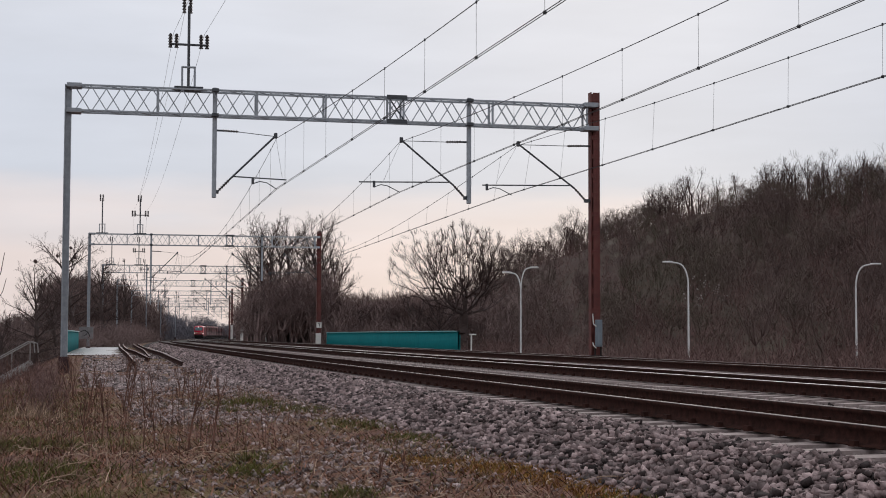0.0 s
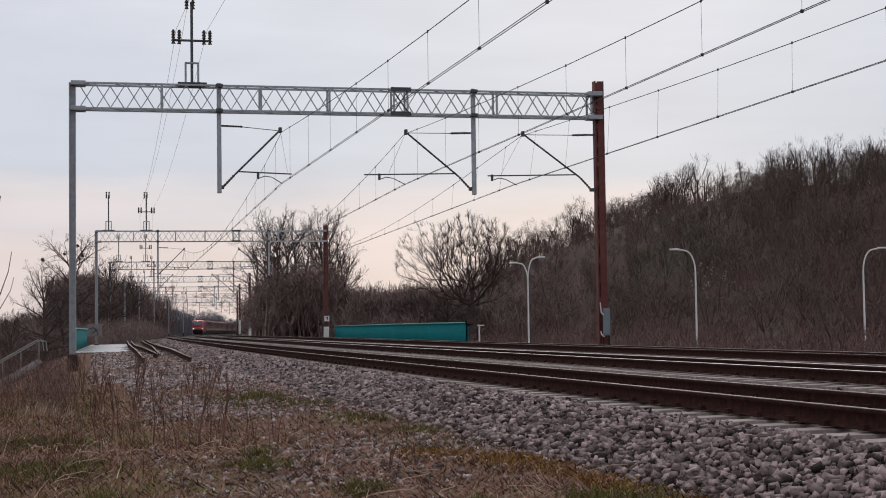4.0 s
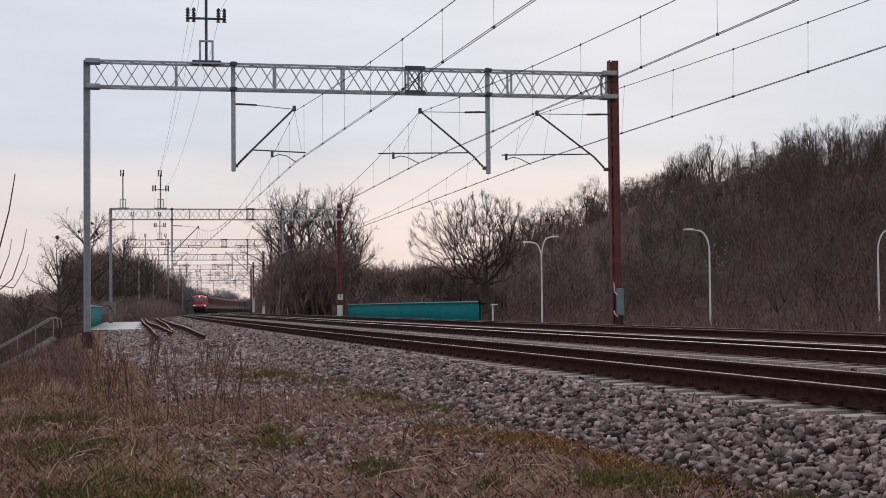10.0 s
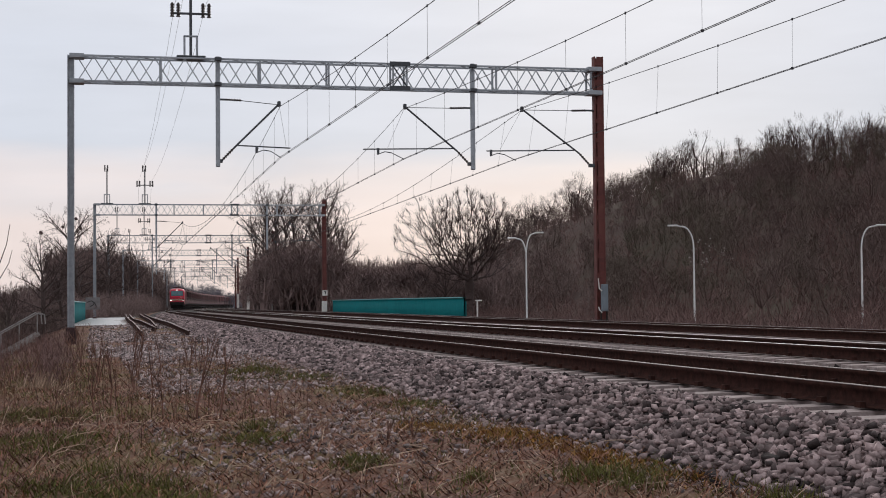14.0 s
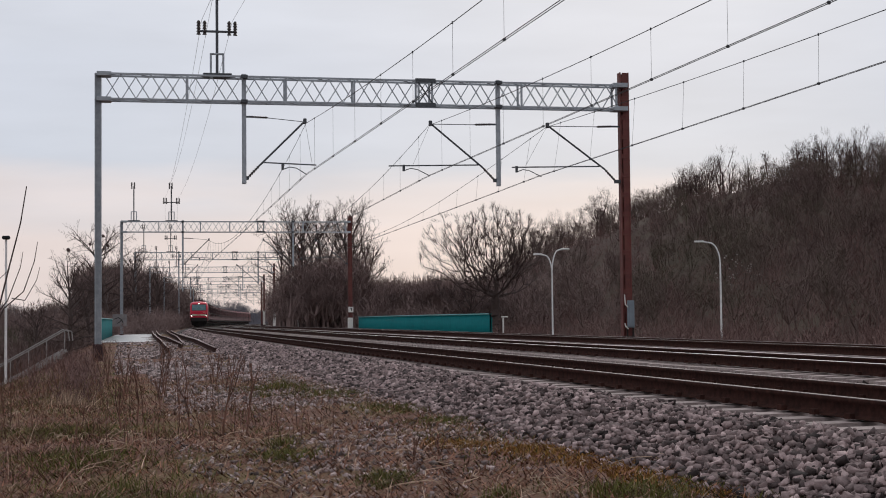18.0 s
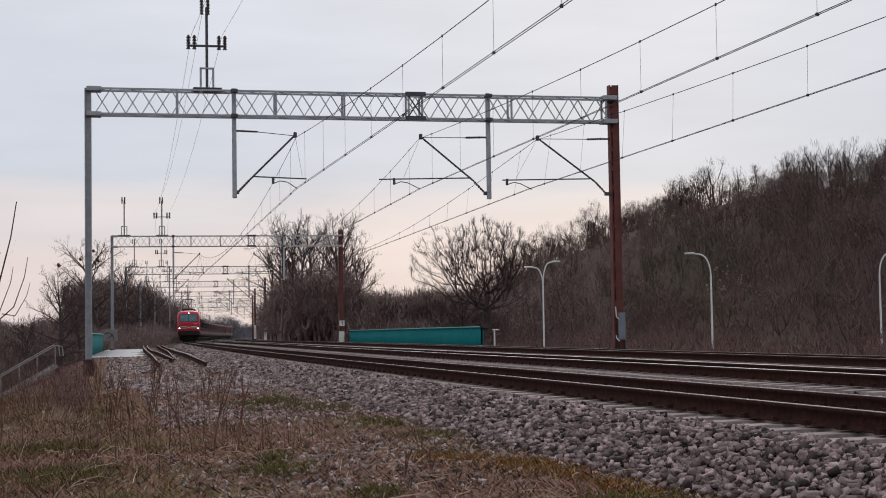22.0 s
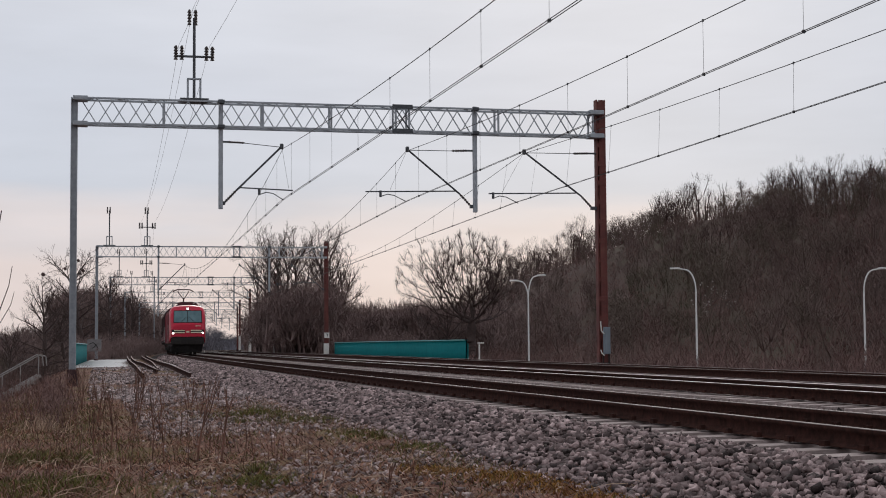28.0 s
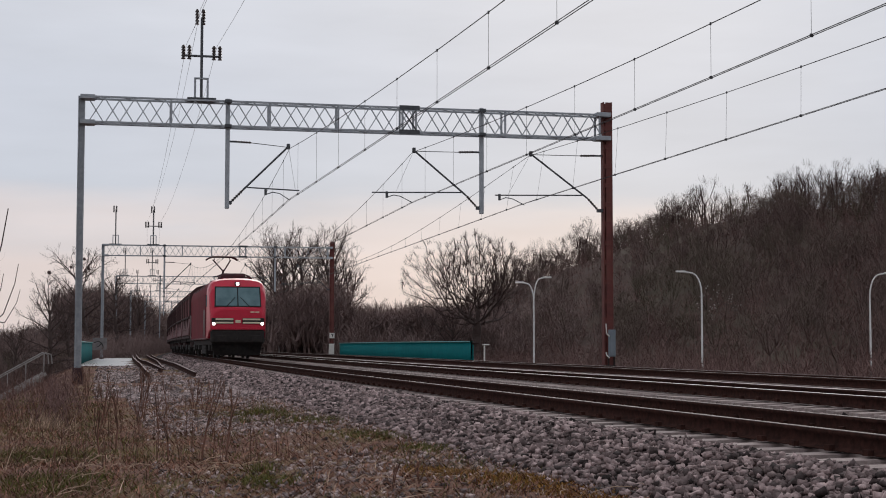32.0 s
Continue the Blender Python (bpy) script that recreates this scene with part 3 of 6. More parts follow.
def build_loco():
    """Front at y = 0, the body runs to +y; z = 0 at the rail head."""
    lo = thing("electric_locomotive", Matrix(), "bright red electric locomotive with raised pantograph and lit headlights", "locomotive")
    bm = bmesh.new()
    st = [(0.0, 1.28, 1.48, 2.50, 0.0), (0.12, 1.37, 1.46, 2.66, 0.0), (0.55, 1.43, 1.3, 3.64, 0.02), (0.95, 1.46, 1.05, 3.97, 0.05), (1.5, 1.49, 1.0, 4.06, 0.07),
          (17.5, 1.49, 1.0, 4.06, 0.07), (18.05, 1.46, 1.05, 3.97, 0.05), (18.45, 1.43, 1.3, 3.64, 0.02), (18.88, 1.37, 1.46, 2.66, 0.0), (19.0, 1.28, 1.48, 2.50, 0.0)]
    profile_body(bm, [(y, loco_ring(w, a, b, c)) for y, w, a, b, c in st])
    es = [e for e in bm.edges if all(v.co.y < 1.6 or v.co.y > 17.4 for v in e.verts)]
    bmesh.ops.bevel(bm, geom=es, offset=0.035, segments=2, affect="EDGES")
    body = part("body", bm, [LOCO_RED, LOCO_SIDE_RED], lo)
    # side faces behind the cab take a darker red than the front
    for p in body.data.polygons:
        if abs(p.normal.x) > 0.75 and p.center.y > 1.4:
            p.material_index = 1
    # windscreen on the sloping front: from z 2.28 to 3.18
    def front_y(z):
        return 0.12 + (z - 2.66) * 0.43 / 0.98
    def slab(x0, x1, z0, z1, out, thick=0.05):
        b = bmesh.new()
        vs = []
        for d in (out, out - thick):
            vs.append([b.verts.new((x, front_y(z) - d, z)) for x, z in ((x0, z0), (x1, z0), (x1 * 0.975, z1), (x0 * 0.975, z1))])
        b.faces.new(vs[0]), b.faces.new(list(reversed(vs[1])))
        for i in range(4):
            b.faces.new((vs[0][i], vs[1][i], vs[1][(i + 1) % 4], vs[0][(i + 1) % 4]))
        bmesh.ops.recalc_face_normals(b, faces=b.faces[:])
        return b
    frame_ = part("windscreen_surround", slab(-1.17, 1.17, 2.62, 3.66, 0.02), BLACK, lo, "black surround")
    part("windscreen", slab(-1.11, -0.03, 2.68, 3.60, 0.035), SKY_GLASS, frame_, "glass coloured grey-green for the sky it reflects")
    part("windscreen", slab(0.03, 1.11, 2.68, 3.60, 0.035), SKY_GLASS, frame_, "glass coloured grey-green for the sky it reflects")
    for s in (-1, 1):
        part("wiper", bar(bmesh.new(), (s * 0.62, front_y(2.6) - 0.07, 2.6), (s * 0.14, front_y(3.1) - 0.06, 3.1), 0.014, 5), BLACK, frame_)
    # nose panel: stripes, headlights
    for s in (-1, 1):
        for z in (1.82, 1.99):
            b = bmesh.new()
            box(b, s * 0.68, -0.035, z, 0.88, 0.05, 0.085, 0.012)
            part("stripe", b, CREAM, lo, "cream grille bar")
        part("grille", box(bmesh.new(), s * 0.68, -0.012, 1.905, 0.92, 0.04, 0.30, 0.01), BLACK, lo)
        lamp = part("headlight", box(bmesh.new(), s * 1.20, 0.01, 1.87, 0.24, 0.12, 0.38, 0.03), BLACK, lo, "black headlight housing")
        b = bmesh.new()
        box(b, s * 1.21, -0.065, 1.77, 0.15, 0.07, 0.15, 0.045)
        part("lens", b, HEADLIGHT, lamp, "glowing white lens")
    part("emblem", box(bmesh.new(), 0, -0.025, 1.88, 0.26, 0.04, 0.15, 0.02), CREAM, lo, "small pale plate")
    for i in range(2):
        part("number_bar", box(bmesh.new(), 0.72 + 0.24 * i, 0.0, 2.36, 0.2, 0.06, 0.06, 0.005), CREAM, lo)
    top = part("top_light", box(bmesh.new(), 0, 0.66, 3.80, 0.26, 0.3, 0.2, 0.03), BLACK, lo, "black lamp housing over the windscreen")
    part("lens", box(bmesh.new(), 0, 0.50, 3.79, 0.15, 0.08, 0.14, 0.025), HEADLIGHT, top, "glowing white lens")
    # underframe, buffers, plough
    part("buffer_beam", box(bmesh.new(), 0, 0.24, 1.12, 2.70, 0.44, 0.70, 0.10), UNDER, lo)
    for s in (-1, 1):
        bf = part("buffer", bar(bmesh.new(), (s * 0.875, -0.45, 1.03), (s * 0.875, 0.1, 1.03), 0.10, 10), UNDER, lo)
        part("buffer_plate", box(bmesh.new(), s * 0.875, -0.48, 1.03, 0.52, 0.05, 0.34, 0.02), UNDER, bf)
    part("coupling_hook", bar(bmesh.new(), (0, -0.35, 1.0), (0, 0.1, 1.0), 0.06, 8), UNDER, lo)
    bm = bmesh.new()
    vs = [bm.verts.new(p) for p in ((-1.25, 0.35, 0.75), (0, 0.1, 0.75), (1.25, 0.35, 0.75), (1.15, 0.4, 0.2), (0, 0.05, 0.18), (-1.15, 0.4, 0.2))]
    bm.faces.new((vs[0], vs[1], vs[4], vs[5])), bm.faces.new((vs[1], vs[2], vs[3], vs[4]))
    bmesh.ops.solidify(bm, geom=bm.faces[:], thickness=0.05)
    part("plough", bm, UNDER, lo, "black snow plough")
    part("underframe", box(bmesh.new(), 0, 9.5, 0.85, 2.5, 17.6, 0.3, 0.03), UNDER, lo)
    part("transformer_case", box(bmesh.new(), 0, 9.5, 0.5, 2.3, 3.6, 0.6, 0.06), UNDER, lo)
    for cy in (4.6, 14.4):
        bog = part("bogie", box(box(box(bmesh.new(), -1.05, cy, 0.62, 0.18, 4.4, 0.42, 0.05), 1.05, cy, 0.62, 0.18, 4.4, 0.42, 0.05), 0, cy, 0.6, 2.1, 0.6, 0.3, 0.03), UNDER, lo)
        for s in (-1, 1):
            for dy in (-1.5, 1.5):
                part("axle_box", box(bmesh.new(), s * 1.17, cy + dy, 0.6, 0.12, 0.4, 0.36, 0.04), UNDER, bog)
            part("sand_pipe", bar(bmesh.new(), (s * 0.78, cy - 2.35, 0.7), (s * 0.78, cy - 2.15, 0.12), 0.03, 6), UNDER, bog)
    # side doors, vents, steps
    for s in (-1, 1):
        for y in (2.4, 16.6):
            part("side_door", box(bmesh.new(), s * 1.49, y, 2.25, 0.05, 0.7, 2.1, 0.02), LOCO_SIDE_RED, lo)
            for dy in (-0.47, 0.47):
                part("handrail", bar(bmesh.new(), (s * 1.55, y + dy, 1.1), (s * 1.55, y + dy, 2.5), 0.018, 6), RAIL_PIPE, lo, "grey handrail")
            part("step", box(bmesh.new(), s * 1.42, y, 0.55, 0.2, 0.6, 0.05, 0.01), UNDER, lo)
        part("side_window", box(bmesh.new(), s * 1.485, 1.6, 2.95, 0.05, 0.62, 0.6, 0.02), SKY_GLASS, lo)
        part("frame_stripe", box(bmesh.new(), s * 1.5, 9.5, 1.03, 0.03, 16.2, 0.06, 0.006), FLAP, lo, "dusty line along the sill")
        for y in (5.5, 8.2, 10.9, 13.6):
            part("vent", box(bmesh.new(), s * 1.36, y, 3.66, 0.12, 1.9, 0.35, 0.02), LOCO_ROOF, lo)
    # roof
    part("roof_duct", box(bmesh.new(), 0, 9.5, 4.08, 1.2, 12.5, 0.18, 0.05), LOCO_ROOF, lo)
    for y in (3.6, 6.4, 9.0):
        part("roof_insulator", insulator(bmesh.new(), (0.5, y, 4.0), (0.5, y, 4.4), 0.07, 5), INSULATOR, lo)
    part("busbar", bar(bmesh.new(), (0.5, 3.4, 4.42), (0.5, 9.2, 4.42), 0.025, 6), WIRE, lo)
    part("horn", bar(bar(bmesh.new(), (-0.3, 1.75, 4.1), (-0.3, 2.15, 4.1), 0.07, 8, 0.03), (0.3, 1.75, 4.1), (0.3, 2.15, 4.1), 0.07, 8, 0.03), UNDER, lo)
    pan = part("pantograph", box(bmesh.new(), 0, 12.2, 4.38, 1.3, 1.2, 0.08, 0.02), LOCO_ROOF, lo, "raised single-arm pantograph")
    for s in (-1, 1):
        for y in (11.7, 12.7):
            part("roof_insulator", insulator(bmesh.new(), (s * 0.55, y, 3.98), (s * 0.55, y, 4.28), 0.08, 4), INSULATOR, pan)
    part("lower_arm", bar(bmesh.new(), (0.0, 12.7, 4.42), (0.0, 11.0, 4.98), 0.075, 8, 0.06), LOCO_ROOF, pan)
    up = bmesh.new()
    for s in (-1, 1):
        bar(up, (s * 0.05, 11.0, 4.98), (s * 0.50, 12.35, 5.65), 0.042, 6)
    part("upper_arm", up, LOCO_ROOF, pan)
    head = bmesh.new()
    for y in (12.15, 12.55):
        tube_path(head, [(-0.92, y, 5.64), (-0.72, y, 5.77), (-0.5, y, 5.83), (0.5, y, 5.83), (0.72, y, 5.77), (0.92, y, 5.64)], 0.042, 6)
    for s in (-1, 1):
        bar(head, (s * 0.45, 12.15, 5.80), (s * 0.45, 12.55, 5.80), 0.025, 6)
        bar(head, (s * 0.42, 12.35, 5.65), (s * 0.45, 12.35, 5.80), 0.02, 6)
    part("collector_head", head, LOCO_ROOF, pan)
    low = part("folded_pantograph", box(bmesh.new(), 0, 4.2, 4.3, 1.2, 1.6, 0.07, 0.02), LOCO_ROOF, lo, "lowered pantograph folded on the roof")
    part("collector_head", tube_path(bmesh.new(), [(-0.85, 3.3, 4.30), (-0.5, 3.3, 4.42), (0.5, 3.3, 4.42), (0.85, 3.3, 4.30)], 0.035, 6), LOCO_ROOF, low)
    part("roof_fairing", box(box(bmesh.new(), -0.12, 3.3, 4.22, 1.25, 2.4, 0.34, 0.10), 0.72, 3.8, 4.16, 0.5, 1.2, 0.30, 0.10), LOCO_ROOF, lo, "reddish-brown roof equipment case")
    wheelsets = []
    for y in (3.1, 6.1, 12.9, 15.9):
        bm = bmesh.new()
        bar(bm, (-0.75, 0, 0), (0.75, 0, 0), 0.09, 10)
        for s in (-1, 1):
            bar(bm, (s * 0.69, 0, 0), (s * 0.82, 0, 0), 0.62, 24)
            for k in range(3):
                a = k * 2.094
                bar(bm, (s * 0.83, 0.42 * math.cos(a), 0.42 * math.sin(a)), (s * 0.84, 0.42 * math.cos(a), 0.42 * math.sin(a)), 0.08, 8)
        ws = part("wheelset", bm, UNDER, lo)
        ws.location = (0, y, 0.62)
        wheelsets.append((ws, y))
    return lo, wheelsets


def build_wagon():
    """A steel hopper wagon with arched ends, posts and sloping side flaps, its front end at y = 0."""
    wg = thing("freight_wagon", Matrix(), "brown-red steel hopper wagon with posts and paler lower flaps", "freight wagon", "wagons of the train")
    L = 12.4
    bm = bmesh.new()
    ring = [(-1.30, 1.25), (-1.36, 2.40), (-1.42, 2.46), (-1.42, 3.72), (-1.34, 3.96), (-1.0, 4.28), (-0.5, 4.44), (0, 4.48)]
    ring = ring + [(-x, z) for x, z in reversed(ring[:-1])]
    profile_body(bm, [(0.95, ring), (L - 0.95, ring)])
    part("body", bm, WAGON, wg)
    # dark arched end walls that stand proud of the body
    rim = [(x * 1.035, z + 0.07 if z > 2.5 else z) for x, z in ring]
    for y0, y1 in ((0.62, 0.96), (L - 0.96, L - 0.62)):
        b = bmesh.new()
        profile_body(b, [(y0, rim), (y1, rim)])
        part("end_wall", b, WAGON_DARK, wg, "dark arched end wall")
    bays = 4
    bay = (L - 2.0) / bays
    post = mesh_of(box(bmesh.new(), 0, 0, 2.58, 0.09, 0.13, 2.64, 0.012), "post")
    for s in (-1, 1):
        for i in range(1, bays):
            part("post", post, WAGON_DARK, wg).location = (s * 1.44, 1.0 + i * bay, 0)
        for i in range(bays):
            b = bmesh.new()
            box(b, 0, 0, 0, 0.06, bay - 0.22, 1.05, 0.012)
            box(b, s * 0.04, 0, -0.15, 0.05, bay - 0.5, 0.07, 0.01)
            flap = part("flap", b, FLAP, wg, "dusty grey-red lower flap")
            flap.matrix_basis = pose(s * 1.43, 1.0 + (i + 0.5) * bay, 1.86, 0, -s * 5, 0)
        part("side_rail", box(bmesh.new(), s * 1.46, L / 2, 2.46, 0.14, L - 1.9, 0.12, 0.02), WAGON_DARK, wg)
        part("top_rail", box(bmesh.new(), s * 1.43, L / 2, 3.74, 0.08, L - 1.9, 0.10, 0.015), WAGON_DARK, wg)
        part("sill", box(bmesh.new(), s * 1.40, L / 2, 1.20, 0.16, L - 0.6, 0.16, 0.02), WAGON_DARK, wg)
        for y in (0.42, L - 0.42):
            lad = part("ladder", box(bmesh.new(), s * 1.36, y, 1.3, 0.05, 0.36, 0.05, 0.01), WAGON_DARK, wg)
            for dy in (-0.17, 0.17):
                part("ladder_rail", bar(bmesh.new(), (s * 1.36, y + dy, 1.15), (s * 1.36, y + dy, 3.3), 0.022, 6), WAGON_DARK, lad)
            for k in range(6):
                part("rung", bar(bmesh.new(), (s * 1.36, y - 0.17, 1.6 + k * 0.3), (s * 1.36, y + 0.17, 1.6 + k * 0.3), 0.016, 5), WAGON_DARK, lad)
        for y in (-0.25, L + 0.25):
            part("buffer", bar(bmesh.new(), (s * 0.875, y - 0.35, 1.03), (s * 0.875, y + 0.35, 1.03), 0.10, 8), UNDER, wg)
    part("underframe", box(bmesh.new(), 0, L / 2, 1.05, 2.3, L - 0.5, 0.26, 0.02), UNDER, wg)
    for dy in (-1.3, 1.3):
        part("hopper_chute", box(bmesh.new(), 0, L / 2 + dy, 0.8, 2.2, 1.4, 0.5, 0.1), WAGON_DARK, wg)
    for cy in (2.2, L - 2.2):
        bog = part("bogie", box(bmesh.new(), 0, cy, 0.6, 1.9, 0.4, 0.24, 0.04), UNDER, wg)
        for s in (-1, 1):
            part("side_frame", box(bmesh.new(), s * 1.0, cy, 0.55, 0.14, 2.5, 0.34, 0.04), UNDER, bog)
        for dy in (-0.9, 0.9):
            b = bar(bmesh.new(), (-0.82, cy + dy, 0.46), (-0.69, cy + dy, 0.46), 0.46, 16)
            bar(b, (0.69, cy + dy, 0.46), (0.82, cy + dy, 0.46), 0.46, 16)
            part("wheelset", bar(b, (-0.7, cy + dy, 0.46), (0.7, cy + dy, 0.46), 0.08, 8), UNDER, bog)
    return wg


def on_track(y):
    return pose(TRACK_X + shift(y), y, grade(y), 0, 0, heading(y))


def along(y, d):
    """The place d metres further along the line than y."""
    return y + d * math.cos(math.atan((y + d / 2 - BEND_Y) * BEND))


loco, wheelsets = build_loco()
wagons = [build_wagon()]
for i in range(21):
    wagons.append(copy_thing(wagons[0], Matrix()))


def front_at(t):
    return 75.8 + SPEED * (32.0 - t)


def motions():
    times = [0.0] + [2.0 * i for i in range(1, 16)] + [32.0]
    def rows(back, length):
        out = []
        for t in times:
            a = along(front_at(t), back)
            b = along(a, length)
            pa, pb = on_track(a).translation, on_track(b).translation
            out.append((t, pose(pa.x, pa.y, pa.z, math.degrees(math.atan2(pb.z - pa.z, length)), 0, math.degrees(math.atan2(pb.y - pa.y, pb.x - pa.x)) - 90)))
        return out
    walk(loco, rows(0.0, 19.0))
    for i, w in enumerate(wagons):
        walk(w, rows(19.75 + 13.0 * i, 12.4))
    turn = SPEED / 0.62
    for ws, y in wheelsets:
        walk(ws, [(t, pose(0, y, 0.62, math.degrees(turn * t) % 360)) for t in [round(i / 15, 4) for i in range(481)]])

# ---- bare trees ----
def grow(seed, height, levels=6, wide=0.5, trunk=0.16, first=0.28, up=0.25, stems=1, twig=0.010, ratio=0.76, side=0.5):
    """Branch segments of a leafless tree that forks again and again: (from, to, radius, radius, level)."""
    rng = random.Random(seed)
    segs = []

    def branch(p, d, length, r, lvl):
        n = 3 if lvl < 2 else 2
        for i in range(n):
            j = 0.10 + 0.05 * min(lvl, 4)
            d = (d + Vector((rng.uniform(-j, j), rng.uniform(-j, j), rng.uniform(-j, j) * 0.6 + up * 0.12))).normalized()
            q = p + d * (length / n)
            r2 = max(twig, r * 0.88)
            segs.append((p, q, r, r2, lvl))
            if lvl < levels and lvl > 0 and rng.random() < side:
                shoot(q, d, length * rng.uniform(0.4, 0.65), r2 * 0.4, max(lvl + 2, levels - 2))
            p, r = q, r2
        if lvl < levels:
            for _ in range((rng.choice((3, 4, 5)) if lvl == 0 else rng.choice((2, 2, 3)))):
                shoot(p, d, length * rng.uniform(ratio - 0.1, ratio + 0.08) * (first and (0.6 / first * 0.42 if lvl == 0 else 1)), r * rng.uniform(0.62, 0.82), lvl + 1)

    def shoot(p, d, length, r, lvl):
        ang = rng.uniform(wide * 0.5, wide * 1.25)
        s = Matrix.Rotation(rng.uniform(0, 6.283), 3, d) @ d.orthogonal().normalized()
        nd = (d * math.cos(ang) + s * math.sin(ang) + Vector((0, 0, up * 0.5))).normalized()
        if lvl <= levels:
            branch(p, nd, length, max(twig, r), lvl)

    for i in range(stems):
        lean = Vector((rng.uniform(-1, 1), rng.uniform(-1, 1), 0)) * (0.3 if stems > 1 else 0.05)
        o = Vector((rng.uniform(-0.35, 0.35), rng.uniform(-0.35, 0.35), 0)) * (stems > 1)
        branch(o, (Vector((0, 0, 1)) + lean).normalized(), first * 10, trunk * 10 / height, 0)
    k = height / max(s[1].z for s in segs)
    sink = Vector((0, 0, 0.25))
    return [(a * k - sink, b * k - sink, max(twig, ra * k), max(twig, rb * k), l) for a, b, ra, rb, l in segs]


def reach(seed, height, crown, radii, trunk_h, points=500, step_len=0.35, kill=0.8, tip=0.009, stems=1, twigs=2, twig_len=0.5, low=0.0, influence=1.5):
    """A leafless tree that grows towards points spread through its crown: crown centre (x, z), its three radii, the clear trunk."""
    rng = np.random.default_rng(seed)
    p = rng.normal(0, 1, (points, 3))
    p /= np.linalg.norm(p, axis=1, keepdims=True)
    p *= rng.uniform(0.12, 1, (points, 1)) ** 0.5
    p *= 1 + 0.22 * np.sin(p[:, :1] * 5 + seed) * np.cos(p[:, 1:2] * 4 + seed)
    p = p * np.array(radii) + np.array([crown[0], 0, crown[1]])
    p = p[p[:, 2] > max(low, trunk_h * 0.7)]
    nodes, parent = [], []
    for s in range(stems):
        a = rng.uniform(0, 6.28)
        foot = np.array([math.cos(a), math.sin(a), 0]) * (0.5 if stems > 1 else 0)
        lean = rng.normal(0, 0.16 if stems > 1 else 0.04, 3)
        last = -1
        for i in range(int(trunk_h / step_len) + 1):
            nodes.append(foot + np.array([lean[0], lean[1], 1]) * step_len * i + rng.normal(0, 0.03, 3) * (i > 0))
            parent.append(last)
            last = len(nodes) - 1
    best = np.full(len(p), 1e9)
    near = np.zeros(len(p), dtype=int)
    alive = np.ones(len(p), dtype=bool)
    fresh = list(range(len(nodes)))
    kids = {}
    for _ in range(90):
        for i in fresh:
            d = np.linalg.norm(p - nodes[i], axis=1)
            m = d < best
            best[m], near[m] = d[m], i
        alive &= best > kill
        if not alive.any():
            break
        pull = alive & (best < influence)
        if not pull.any():
            pull = alive
        fresh = []
        for i in np.unique(near[pull]):
            if kids.get(i, 0) > 2:
                continue
            v = p[pull & (near == i)] - nodes[i]
            v = (v / np.linalg.norm(v, axis=1, keepdims=True)).mean(axis=0) + rng.normal(0, 0.06, 3)
            if parent[i] >= 0:
                v = v + 0.7 * (nodes[i] - nodes[parent[i]]) / step_len
            n = np.linalg.norm(v)
            if n < 0.05:
                continue
            kids[i] = kids.get(i, 0) + 1
            nodes.append(nodes[i] + v / n * step_len)
            parent.append(int(i))
            fresh.append(len(nodes) - 1)
        if not fresh:
            break
    n = len(nodes)
    tips = np.zeros(n)
    has = np.zeros(n, dtype=bool)
    for i in range(n - 1, -1, -1):
        if not has[i]:
            tips[i] = 1
        if parent[i] >= 0:
            tips[parent[i]] += tips[i]
            has[parent[i]] = True
    r = tip * 1.2 * tips ** 0.53
    segs = []
    k = height / max(q[2] for q in nodes)
    for i in range(n):
        j = parent[i]
        if j < 0:
            continue
        lvl = 0 if r[j] > 0.55 * r.max() else (2 if r[i] > 0.03 else 5)
        segs.append((Vector(nodes[j] * k), Vector(nodes[i] * k), r[j] if r[j] < 2 * r[i] else 1.5 * r[i], r[i], lvl))
        if r[i] < 0.05:
            d = nodes[i] - nodes[j]
            d /= np.linalg.norm(d)
            for _ in range(twigs):
                out = nodes[i] - np.array([crown[0], 0, crown[1] - radii[2]])
                e = 0.6 * d + 0.9 * out / np.linalg.norm(out) + rng.normal(0, 0.42, 3)
                e /= np.linalg.norm(e)
                q = nodes[i] + e * twig_len * rng.uniform(0.4, 1.1)
                segs.append((Vector(nodes[i] * k), Vector(q * k), tip, tip * 0.6, 6))
    return segs


